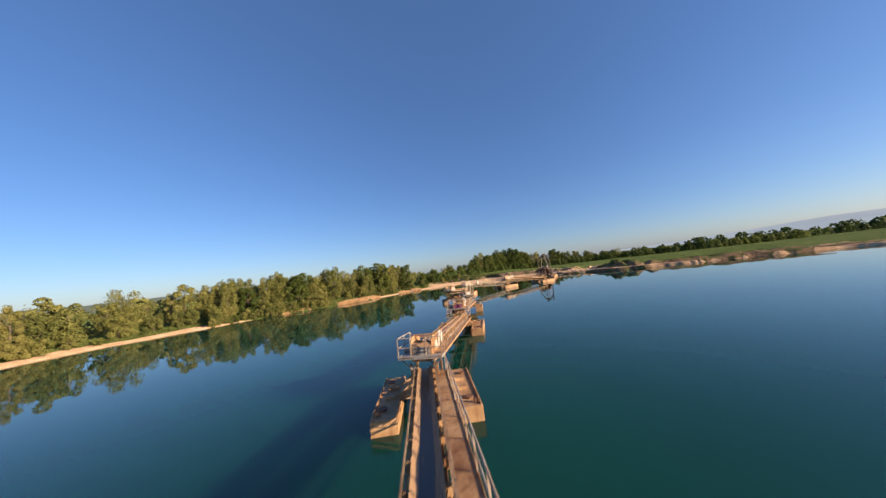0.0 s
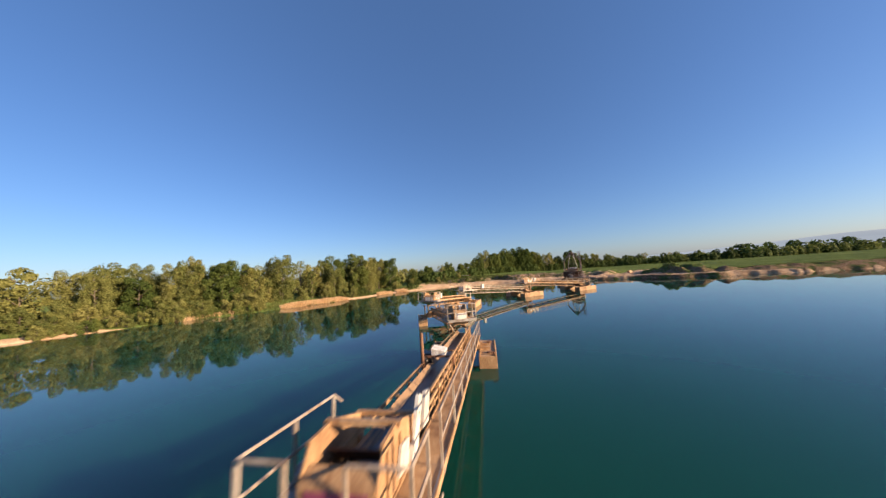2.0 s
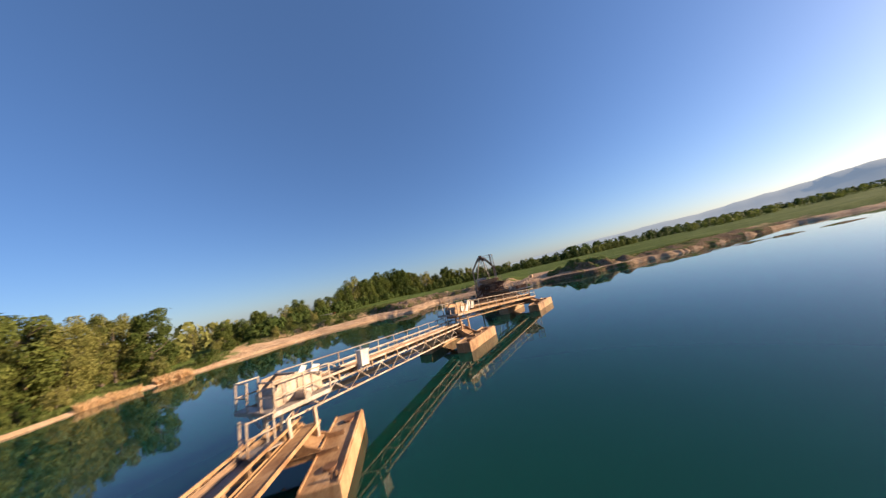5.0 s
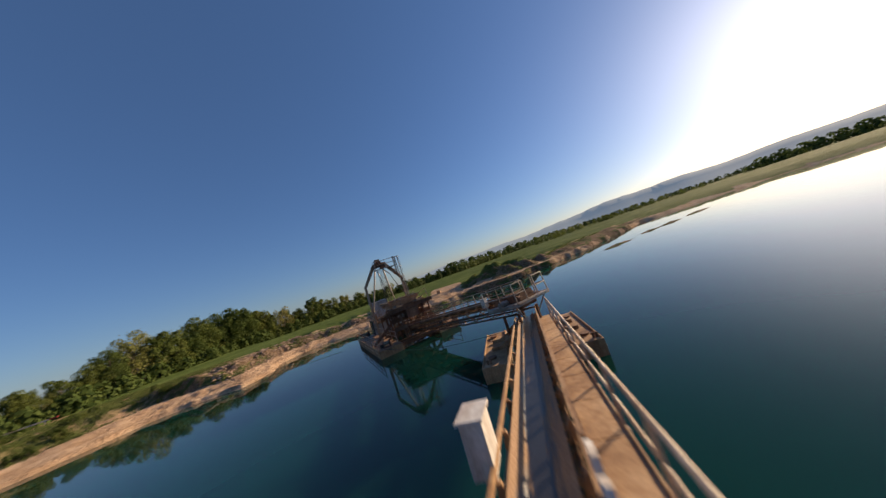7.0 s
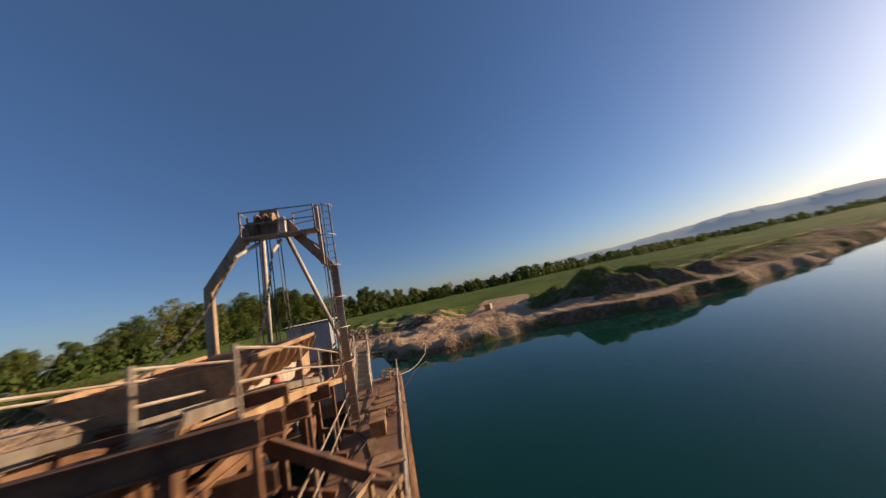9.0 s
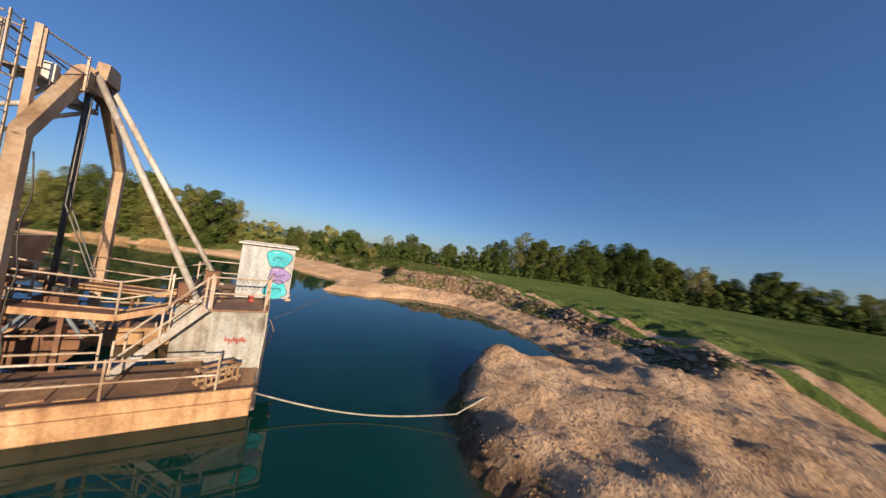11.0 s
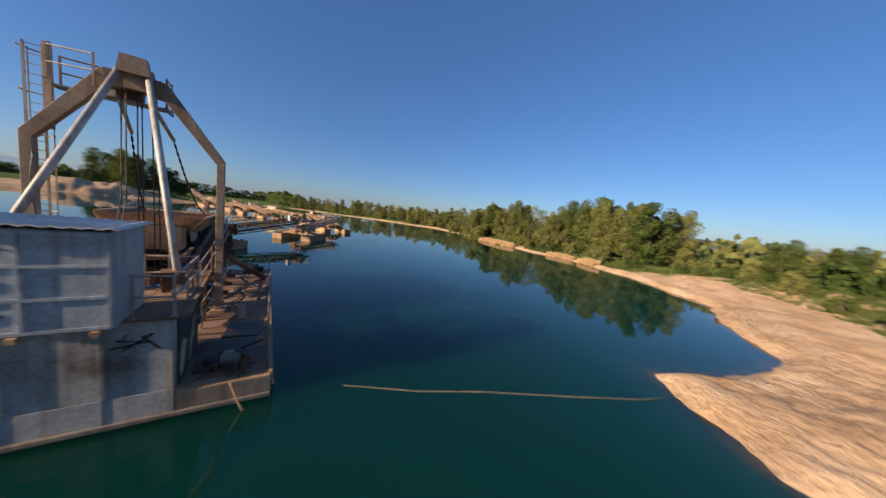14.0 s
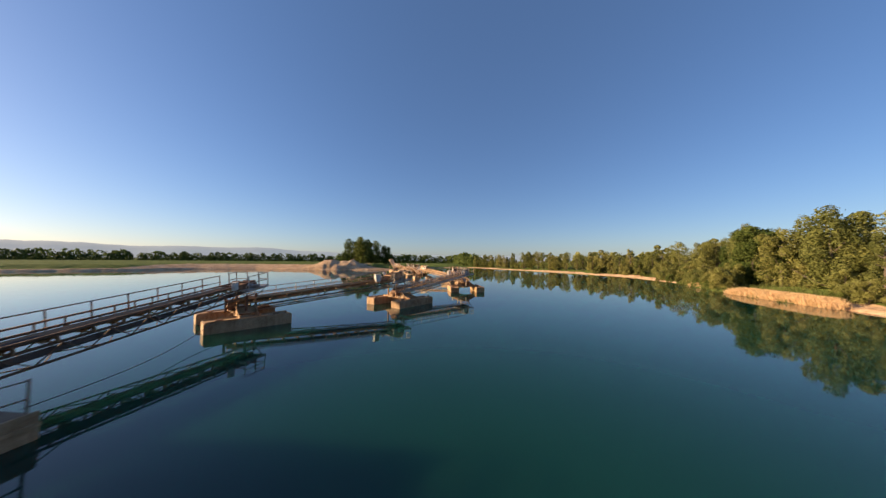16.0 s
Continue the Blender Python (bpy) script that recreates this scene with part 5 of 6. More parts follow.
# ---------------------------------------------------------------- trees
def crown_data(name, rng, height, width, base, clumps, leaves, leaf, material, tall=1.0):
    """Crown of rounded lobes, each a ragged shell of small leaf sprays, with gaps and stray twigs between them."""
    v, f = [], []

    def spray(p, n, s):
        t = Matrix.Rotation(rng.random() * 6.28, 3, n) @ n.orthogonal().normalized()
        o = n.cross(t)
        i = len(v)
        v.extend((p - t * s, p + o * s * 0.55 + n * s * 0.2, p + t * s, p - o * s * 0.55 + n * s * 0.2))
        f.append((i, i + 1, i + 2, i + 3))
    lobes = max(9, clumps // 6)
    each = int(1.6 * clumps * leaves / lobes)
    for c in range(lobes):
        rel = (c + rng.random()) / lobes
        h = base + (height - base) * (0.05 + 0.88 * rel)
        envelope = width * 0.5 * math.sin(math.pi * (0.24 + 0.56 * rel)) ** 0.7
        r = width * rng.uniform(0.15, 0.24) * (1.08 - 0.22 * rel)
        a = c * 2.4 + rng.uniform(-0.5, 0.5)
        reach = max(envelope - 0.75 * r, 0.0) * rng.uniform(0.55, 1.0)
        core = Vector((reach * math.cos(a), reach * math.sin(a), h))
        stretch = rng.uniform(0.8, 1.1) * (0.75 + 0.3 * tall)
        bump = [Vector((rng.gauss(0, 1), rng.gauss(0, 1), rng.gauss(0, 1))).normalized() for _ in range(5)]
        for k in range(each):
            d = Vector((rng.gauss(0, 1), rng.gauss(0, 1), rng.gauss(0.25, 1))).normalized()
            swell = 0.72 + 0.34 * max(max(d.dot(b), 0.0) ** 6 for b in bump)
            q = r * swell * (1.0 - 0.45 * rng.random() ** 2.2)
            if rng.random() < 0.05:
                q *= rng.uniform(1.05, 1.4)
            p = core + Vector((d.x * q, d.y * q, d.z * q * stretch))
            n = (d + Vector((rng.gauss(0, 0.45), rng.gauss(0, 0.45), rng.gauss(0.2, 0.4)))).normalized()
            spray(p, n, leaf * rng.uniform(0.5, 1.25))
    me = bpy.data.meshes.new(name)
    me.from_pydata([tuple(p) for p in v], [], f)
    me.materials.append(material)
    me.update()
    return me


def trunk_data(name, rng, height, width, base):
    g = Geo()
    lean = Vector((rng.gauss(0, 0.3), rng.gauss(0, 0.3), 0))
    pts = [Vector((0, 0, -0.4)) + lean * (k / 6) ** 2 + Vector((0, 0, (height * 0.86 + 0.4) * k / 6)) for k in range(7)]
    r0 = 0.018 * height + 0.04
    g.tube(pts, [r0 * (1 - 0.82 * k / 6) for k in range(7)], 8)
    for k in range(11):
        z = base * 0.8 + (height * 0.75 - base * 0.8) * k / 10
        a = k * 2.4 + rng.random()
        reach = width * 0.42 * (0.6 + 0.5 * rng.random()) * (1 - 0.5 * k / 10)
        s = Vector((0, 0, z)) + lean * (z / height) ** 2
        e = s + Vector((reach * math.cos(a), reach * math.sin(a), reach * 0.75))
        g.tube([s, s.lerp(e, 0.5) + Vector((0, 0, -0.06 * reach)), e], [r0 * 0.42, r0 * 0.28, r0 * 0.08], 5)
    me = g.data(name)
    me.materials.append(BARK)
    return me


TREE_FORMS = (
    (13.0, 7.4, 0.2, 150, 44, 0.17, LEAF_WILLOW, 1.35), (10.5, 7.8, 0.0, 150, 44, 0.17, LEAF_WILLOW, 1.2), (14.0, 5.6, 0.4, 140, 44, 0.16, LEAF_WILLOW, 1.7),
    (9.5, 7.4, 0.0, 110, 40, 0.20, LEAF_GREEN, 1.0), (12.0, 10.0, 0.4, 140, 52, 0.20, LEAF_GREEN, 0.9), (8.5, 6.8, 0.0, 100, 32, 0.25, LEAF_DARK, 1.0),
    (5.0, 5.0, 0.0, 66, 40, 0.15, LEAF_WILLOW, 1.0), (2.6, 3.6, 0.0, 46, 36, 0.12, LEAF_GREEN, 0.8), (11.0, 8.5, 1.6, 78, 22, 0.21, LEAF_WILLOW, 1.0), (11.0, 7.8, 0.0, 80, 26, 0.30, LEAF_WILLOW, 1.2))


def tree_kinds():
    kinds = []
    for k, form in enumerate(TREE_FORMS):
        rng = random.Random(40 + k)
        kinds.append((crown_data("crown", rng, *form), trunk_data("trunk", rng, *form[:3])))
    return kinds


KINDS = tree_kinds()
TREE_LABELS = ("tall olive-green willow on the lake shore", "broad olive-green willow leaning over the water", "slender upright willow above the reeds", "dense fresh-green deciduous tree",
               "broad old field tree with a full green crown", "small dark-green tree in the shade", "bushy young willow at the water's edge", "low green bush on the bank",
               "thinly leaved olive tree with bare limbs showing", "olive-green willow on the far shore")


def tree(kind, x, y, size, turn, group, stretch=1.0):
    z = land_z(x, y)
    t = thing("bush" if kind in (6, 7) else "tree", TREE_LABELS[kind], "bush" if kind in (6, 7) else "tree", group, (x, y, z - 0.1), turn)
    t.scale = (size, size, size * stretch)
    part("crown", KINDS[kind][0], None, t)
    part("trunk", KINDS[kind][1], None, t)
    return t


def along(line, gap):
    """Points every gap metres along a polyline."""
    out, carry = [], 0.0
    for (ax, ay), (bx, by) in zip(line, line[1:]):
        n = math.hypot(bx - ax, by - ay)
        while carry < n:
            out.append((ax + (bx - ax) * carry / n, ay + (by - ay) * carry / n, -(by - ay) / n, (bx - ax) / n))
            carry += gap
        carry -= n
    return out


def top_size(kind, top, rng):
    """Scale that brings a kind of tree to about the given height."""
    return top / TREE_FORMS[kind][0] * rng.uniform(0.74, 1.14)


rng = random.Random(7)
# the belt of willows along the west shore, with its height along the shore
WEST_LINE = [(-64, -55), (-62, 10), (-57, 46), (-50, 73), (-37, 89), (-27, 100), (-13, 109), (-3, 118), (4, 128), (10, 139), (22, 149)]
WEST_TOPS = [(-55, 8.6), (10, 9.2), (46, 8.2), (73, 9.4), (89, 10.0), (100, 11.4), (109, 11.6), (118, 10.6), (128, 11.6), (139, 12.8), (146, 11.6), (152, 8.4)]
for x, y, nx, ny in along(WEST_LINE, 4.0):
    for row in range(2):
        if row and rng.random() < 0.2:
            continue
        o = 1.2 + 5.0 * row + rng.random() * 2.4
        top = float(np.interp(y, [p[0] for p in WEST_TOPS], [p[1] for p in WEST_TOPS]))
        kind = rng.choice((0, 1, 2, 0, 1, 8, 4)) if row else rng.choice((0, 1, 6, 2, 1, 6, 3))
        if y < 88 and kind != 6:
            kind = rng.choice((8, 9, 8, 9, 2))
        size = top_size(kind, top, rng) if kind != 6 else rng.uniform(0.8, 1.15)
        tree(kind, x + nx * o + rng.gauss(0, 0.8), y + ny * o + rng.gauss(0, 0.8), size, rng.random() * 360, "trees on the west shore", 1.0)
# tall marks in that belt
for x, y, kind, top in ((-24.5, 104, 2, 12.6), (10.5, 143, 2, 12.2), (3.5, 137, 0, 10.8), (-28, 103, 0, 11.4)):
    tree(kind, x, y, top / TREE_FORMS[kind][0], rng.random() * 360, "trees on the west shore")
# trees behind the north field and round the white tank
NORTH_LINE = [(26, 162), (38, 178), (54, 198), (74, 218), (96, 236), (124, 244), (160, 240), (200, 226), (250, 205)]
NORTH_TOPS = [(26, 6.0), (38, 6.6), (46, 7.0), (62, 7.4), (68, 12.0), (74, 13.5), (85, 13.5), (96, 13.8), (110, 14.8), (124, 13.8), (142, 11.2), (160, 9.2), (180, 7.8), (200, 6.8), (225, 6.2), (250, 6.0)]
for back in (0, 1):
    for x, y, nx, ny in along(NORTH_LINE, 5.4 if back else 4.2):
        x, y = x + nx * 9 * back + rng.gauss(0, 1.8), y + ny * 9 * back + rng.gauss(0, 1.8)
        top = float(np.interp(x, [p[0] for p in NORTH_TOPS], [p[1] for p in NORTH_TOPS]))
        kind = rng.choice((8, 5, 8)) if back else rng.choice((3, 4, 4, 8, 3, 4))
        tree(kind, x, y, top_size(kind, top * (0.9 if back else 1.05), rng) * rng.uniform(0.95, 1.18), rng.random() * 360, "trees behind the north field")
# clump of big dark trees by the southern sand heap
for x, y, s in ((22, -62, 1.5), (14, -66, 1.35), (28, -70, 1.4), (6, -63, 1.1), (19, -74, 1.4), (0, -66, 0.8), (34, -60, 0.9)):
    tree(5 if s < 1 else 4, x, y, s, rng.random() * 360, "tree clump on the south shore")


def far_wood(name, line, gap, height, material, label, seed):
    """A long far-off wood as one sheet of leaf sprays."""
    r = random.Random(seed)
    v, f = [], []
    for x, y, nx, ny in along(line, gap):
        h = height * r.uniform(0.55, 1.1)
        w = h * r.uniform(0.9, 1.5)
        ox, oy = x + r.gauss(0, gap), y + r.gauss(0, gap)
        for k in range(100):
            a, b = r.random() * 6.28, r.random()
            rr = w * 0.5 * math.sin(math.pi * min(0.3 + 0.66 * b, 1)) ** 0.6 * r.uniform(0.6, 1.05)
            p = Vector((ox + rr * math.cos(a), oy + rr * math.sin(a), 1.0 + (h + 0.8) * b))
            n = Vector((math.cos(a), math.sin(a), r.gauss(0.4, 0.4))).normalized()
            t = Matrix.Rotation(r.random() * 6.28, 3, n) @ n.orthogonal().normalized()
            o = n.cross(t)
            s = h * r.uniform(0.08, 0.135)
            i = len(v)
            v += [tuple(p - t * s), tuple(p + o * s * 0.7), tuple(p + t * s), tuple(p - o * s * 0.7)]
            f.append((i, i + 1, i + 2, i + 3))
    me = bpy.data.meshes.new(name)
    me.from_pydata(v, [], f)
    me.materials.append(material)
    tagged(new(name, me), label, "woodland", kind="stuff")


far_wood("far_wood", [(30, 158), (42, 176), (58, 196), (78, 216), (98, 232), (126, 240), (160, 236), (200, 222), (250, 201)], 1.8, 5.0, LEAF_GREEN, "green hedge undergrowth below the field trees", 9)
far_wood("far_wood", [(124, 242), (160, 238), (200, 224), (250, 203), (320, 186)], 1.6, 5.5, LEAF_GREEN, "thick green hedge between the far fields", 13)
far_wood("far_wood", [(250, 205), (340, 190), (470, 170), (640, 140), (760, 60), (800, -60), (720, -220), (600, -330)], 2.8, 8.5, LEAF_DARK, "far hedgerow trees across the fields", 2)
far_wood("far_wood", [(330, 150), (420, 110), (480, 40), (500, -30)], 4.5, 7, LEAF_GREEN, "scattered field trees in the haze", 11)
far_wood("far_wood", [(480, -60), (420, -180), (300, -270), (180, -330), (80, -340), (-40, -300)], 2.4, 11, LEAF_DARK, "far hedgerow trees beyond the south fields", 3)
far_wood("far_wood", [(-66, -56), (-90, -120), (-130, -180), (-60, -200), (20, -190)], 2.4, 10, LEAF_GREEN, "woods at the far end of the lake", 4)
far_wood("far_wood", [(-80, 20), (-78, 60), (-60, 96), (-40, 124), (-16, 142), (4, 160), (24, 184)], 3, 8, LEAF_WILLOW, "woods behind the shore willows", 5)


# ---------------------------------------------------------------- loose stuff on the ground
def scatter(name, label, category, spots, make, material):
    """Many small uncountable pieces as one sheet of geometry."""
    v, f = [], []
    for k, (x, y, z) in enumerate(spots):
        verts, faces = make(k)
        i = len(v)
        v += [(x + a, y + b, z + c) for a, b, c in verts]
        f += [tuple(i + j for j in face) for face in faces]
    me = bpy.data.meshes.new(name)
    me.from_pydata(v, [], f)
    me.materials.append(material)
    me.update()
    return tagged(new(name, me), label, category, kind="stuff")


def picks(seed, n, x0, x1, y0, y1, keep):
    """Random places on the land that the test keep(d, x, y, crop, spoil) lets through."""
    r = np.random.RandomState(seed)
    x, y = r.uniform(x0, x1, n), r.uniform(y0, y1, n)
    z, crop, spoil = land(x, y)
    d = shore_distance(x, y)
    ok = keep(d, x, y, crop, spoil) & (z > -0.2)
    return list(zip(x[ok].tolist(), y[ok].tolist(), z[ok].tolist()))


def stone(lo, hi, flat=0.7):
    def make(k):
        r = random.Random(k * 7 + 1)
        s = r.uniform(lo, hi) * (1 if r.random() < 0.85 else 1.7)
        pts = [(s * math.cos(a) * r.uniform(0.7, 1.2), s * math.sin(a) * r.uniform(0.7, 1.2), r.uniform(-0.3, 0.25) * s) for a in (0.3, 1.5, 2.8, 4.0, 5.2)]
        top = (r.uniform(-0.3, 0.3) * s, r.uniform(-0.3, 0.3) * s, s * flat * r.uniform(0.7, 1.2))
        top2 = (top[0] + 0.35 * s, top[1] - 0.3 * s, top[2] * 0.85)
        return pts + [top, top2], [(0, 1, 5), (1, 2, 5), (2, 3, 5), (3, 4, 6), (4, 0, 6), (0, 5, 6), (3, 6, 5)]
    return make


def tuft(lo, hi, blades):
    def make(k):
        r = random.Random(k * 5 + 3)
        verts, faces = [], []
        for b in range(blades):
            a, h, lean = r.random() * 6.28, r.uniform(lo, hi), r.uniform(0.05, 0.5)
            ox, oy = r.gauss(0, 0.14), r.gauss(0, 0.14)
            w = 0.012 + 0.03 * h
            ca, sa = math.cos(a), math.sin(a)
            i = len(verts)
            verts += [(ox - sa * w, oy + ca * w, -0.05), (ox + sa * w, oy - ca * w, -0.05), (ox + ca * lean * h * 0.4 + sa * w * 0.7, oy + sa * lean * h * 0.4 - ca * w * 0.7, h * 0.6), (ox + ca * lean * h, oy + sa * lean * h, h)]
            faces += [(i, i + 1, i + 2), (i, i + 2, i + 3)]
        return verts, faces
    return make


SAND_STONE = worn("sandy gravel stone", (0.46, 0.30, 0.175), (0.36, 0.225, 0.125), (0.55, 0.375, 0.235), size=0.6, streak=False)
CLOD = worn("grey-brown earth clod", (0.36, 0.245, 0.16), (0.23, 0.15, 0.095), (0.46, 0.345, 0.25), size=0.8, streak=False)
SPOIL_CLOD = worn("dark spoil lump", (0.20, 0.125, 0.075), (0.11, 0.07, 0.045), (0.30, 0.20, 0.13), size=0.8, streak=False)
scatter("gravel", "loose gravel and crumbs of sand on the tongue of land", "gravel",
        picks(3, 20000, 85, 104, 118, 136, lambda d, x, y, c, s: (d > 0.1) & (c < 0.5) & (s < 0.7)), stone(0.012, 0.036, 0.55), SAND_STONE)
scatter("gravel", "stones along the edge of the sandy beach", "gravel",
        picks(4, 24000, 60, 96, 130, 150, lambda d, x, y, c, s: (d > 0.0) & (d < 5.0) & (c < 0.5) & (x > 66)), stone(0.015, 0.05, 0.55), SAND_STONE)
scatter("earth_clods", "clods of earth and rubble on the cut bank", "earth",
        picks(5, 34000, 62, 106, 132, 168, lambda d, x, y, c, s: (s > 0.3) & (d < 14) & (x > 66) & (value_noise(x, y, 2.5, 31) > -0.7)), stone(0.03, 0.12), CLOD)
scatter("earth_clods", "large lumps of dug earth along the cut bank", "earth",
        picks(14, 3600, 66, 106, 132, 160, lambda d, x, y, c, s: (s > 0.3) & (d < 12)), stone(0.12, 0.30, 0.6), CLOD)
scatter("earth_clods", "crumbling lumps along the edge of the tongue of land", "earth",
        picks(13, 9000, 85, 104, 108, 136, lambda d, x, y, c, s: (d > 0.15) & (d < 1.6) & (c < 0.5)), stone(0.02, 0.055, 0.5), SAND_STONE)
scatter("earth_clods", "lumps of spoil on the eastern shore bank", "earth",
        picks(6, 7000, 88, 150, 80, 132, lambda d, x, y, c, s: (s > 0.3) & (d < 12)), stone(0.04, 0.12), SPOIL_CLOD)
scatter("bank_weeds", "rough green weeds on the cut bank", "weeds",
        picks(7, 24000, 30, 106, 134, 180, lambda d, x, y, c, s: ((s > 0.25) | ((x < 66) & (d > 9) & (c < 0.5))) & (value_noise(x, y, 3.2, 21) > -0.35 + 0.78 * step(62, 78, x))), tuft(0.10, 0.38, 12), GRASS)
scatter("bank_weeds", "weeds on the spoil heaps of the eastern shore", "weeds",
        picks(8, 26000, 100, 150, 88, 130, lambda d, x, y, c, s: ((s > 0.84) | (c > 0.6)) & (d > 5.0) & (d < 15) & (value_noise(x, y, 3.0, 22) > -0.3)), tuft(0.08, 0.24, 10), GRASS)
scatter("grass_verge", "green grass on the western shore", "grass",
        picks(9, 30000, -60, 40, 60, 160, lambda d, x, y, c, s: (c > 0.5) & (d < 9)), tuft(0.2, 0.7, 8), GRASS)


def reeds():
    spots = []
    r = random.Random(12)
    for (ax, ay), (bx, by), n, depth in (((-6, 105.4), (6.5, 118.6), 1900, 1.6), ((13.5, 127.5), (18, 133), 220, 1.2), ((19, 134), (23, 136.5), 200, 1.5), ((-21, 95.0), (-13, 100.6), 70, 0.6)):
        nx, ny = -(by - ay), bx - ax
        m = math.hypot(nx, ny)
        for k in range(int(n * 1.25)):
            t = r.random()
            if r.random() > 5.0 * t * (1 - t) + 0.05:
                continue
            o = r.uniform(-0.5, depth * 1.3) * (0.4 + 0.6 * math.sin(math.pi * t) ** 0.5)
            if depth < 1.55 and math.sin(9.0 * t + ax) + 0.6 * math.sin(23.0 * t) < -1.15:
                continue
            x, y = ax + (bx - ax) * t + nx / m * o, ay + (by - ay) * t + ny / m * o
            spots.append((x, y))
    zs = np.maximum(land(np.array([p[0] for p in spots]), np.array([p[1] for p in spots]))[0], -0.25)
    spots = [(x, y, float(z)) for (x, y), z in zip(spots, zs)]
    scatter("reed_bed", "straw-coloured dry reeds at the water's edge", "reeds", spots, tuft(0.3, 1.0, 12), REED)


reeds()
rng = random.Random(19)
for x, y, z in picks(10, 900, 22, 74, 146, 176, lambda d, x, y, c, s: (d > 9) & (x < 52 + 0.6 * (176 - y)))[:70]:
    tree(7 if x > 48 else rng.choice((6, 7, 7, 7)), x, y, rng.uniform(0.35, 0.75) * (0.6 if x > 48 else 1.0), rng.random() * 360, "bushes on the north bank")
for x, y, z in picks(11, 600, -58, 26, 50, 150, lambda d, x, y, c, s: (d > 2.5) & (d < 6))[:40]:
    tree(rng.choice((6, 7, 6)), x, y, rng.uniform(0.5, 1.0), rng.random() * 360, "bushes on the west shore")


# ---------------------------------------------------------------- ropes and gear
def rope(name, label, pts, r, material=None):
    g = Geo()
    g.tube(pts, r, 6)
    return tagged(part(name, g, material or ROPE, smooth=True), label, "rope")


def sagging(a, b, sag, n=14):
    a, b = Vector(a), Vector(b)
    return [a.lerp(b, k / n) - Vector((0, 0, sag * math.sin(math.pi * k / n))) for k in range(n + 1)]


_c = BARGE_M @ Vector((4.1, 6.92, 0.55))
rope("mooring_rope", "pale mooring rope from the dredger's corner to the tongue of land", sagging(_c, (86.9, 122.75, max(land_z(86.9, 122.75), 0.30) + 0.04), 0.31) + [Vector((87.5, 123.3, land_z(87.5, 123.3) + 0.04)), Vector((88.4, 125.1, land_z(88.4, 125.1) + 0.05))], 0.027)
rope("mooring_rope", "pale rope floating on the water towards the sand spit", [(74.4, 123.6, -0.3), (73.3, 125.3, 0.005), (72.3, 127.3, 0.01), (71.0, 129.3, 0.01), (69.5, 132.0, 0.01), (68.1, 134.4, 0.02), (67.0, 135.8, land_z(67.0, 135.8) + 0.04)], 0.017, WET_ROPE)
_c = BARGE_M @ Vector((4.0, -6.7, 0.9))
rope("mooring_wire", "thin wire running from the dredger into the water", [_c, _c + Vector((0.2, -0.6, -0.6)), _c + Vector((-1.2, -2.4, -0.95)), _c + Vector((-3.0, -4.5, -1.1))], 0.02, STEEL)
_c = BARGE_M @ Vector((-4.0, -6.8, 0.9))
rope("mooring_wire", "thin wire sagging from the dredger towards a float", sagging(_c, (65.6, 99.6, 1.0), 0.5), 0.018, DARK)


def on_barge(x, y, z, turn=0.0):
    return BARGE_M @ pose(x, y, z, 0, 0, turn)


def clamshell_grab(x, y, z, turn):
    """Two toothed shells under a head block, opened by four raking rods."""
    t = thing("clamshell_grab", "worn rusty clamshell grab with blue-grey rods in the dredger's well", "grab")
    t.matrix_basis = on_barge(x, y, z, turn)
    arc = [(math.cos(a), math.sin(a)) for a in (math.pi * (1.0 + 0.5 * k / 7) for k in range(8))]
    for s in (-1, 1):
        outer = [(-s * 0.95 * c, 0.95 + 0.9 * d) for c, d in arc]
        inner = [(-s * 0.89 * c, 0.95 + 0.84 * d) for c, d in reversed(arc)]
        shell = part("shell", Geo().prism(outer + inner, "x", -0.55, 0.55), RUST_TAN, t, "sand-polished curved steel shell")
        for e in (-0.55, 0.55):
            part("cheek", Geo().prism(outer + [(0.0, 0.95)], "x", e - 0.02, e + 0.02), RUST_BROWN, shell)
        for k in range(5):
            part("tooth", Geo().beam((-0.44 + 0.22 * k, s * 0.03, 0.12), (-0.44 + 0.22 * k, -s * 0.02, -0.08), 0.09, 0.05), HOPPER, shell)
        for e in (-0.4, 0.4):
            part("rod", Geo().tube([(e, s * 0.85, 0.98), (e * 0.75, s * 0.22, 1.95)], 0.05, 10), GRAB_BLUE, t, "blue-grey painted steel rod")
    part("head_block", Geo().prism([(-0.32, 1.88), (0.32, 1.88), (0.26, 2.25), (-0.26, 2.25)], "x", -0.45, 0.45), RUST_BROWN, t, bevel=0.02)
    part("lower_block", Geo().box((0, 0, 1.0), (1.1, 0.3, 0.28)), RUST_BROWN, t, bevel=0.02)
    part("sheave", Geo().tube([(-0.12, 0, 2.3), (0.12, 0, 2.3)], 0.2, 16), DARK, t)


GRAB_BLUE = worn("blue-grey machine paint", (0.16, 0.21, 0.28), (0.10, 0.10, 0.11), (0.30, 0.36, 0.42))
clamshell_grab(0.05, 1.15, 0.12, 0)


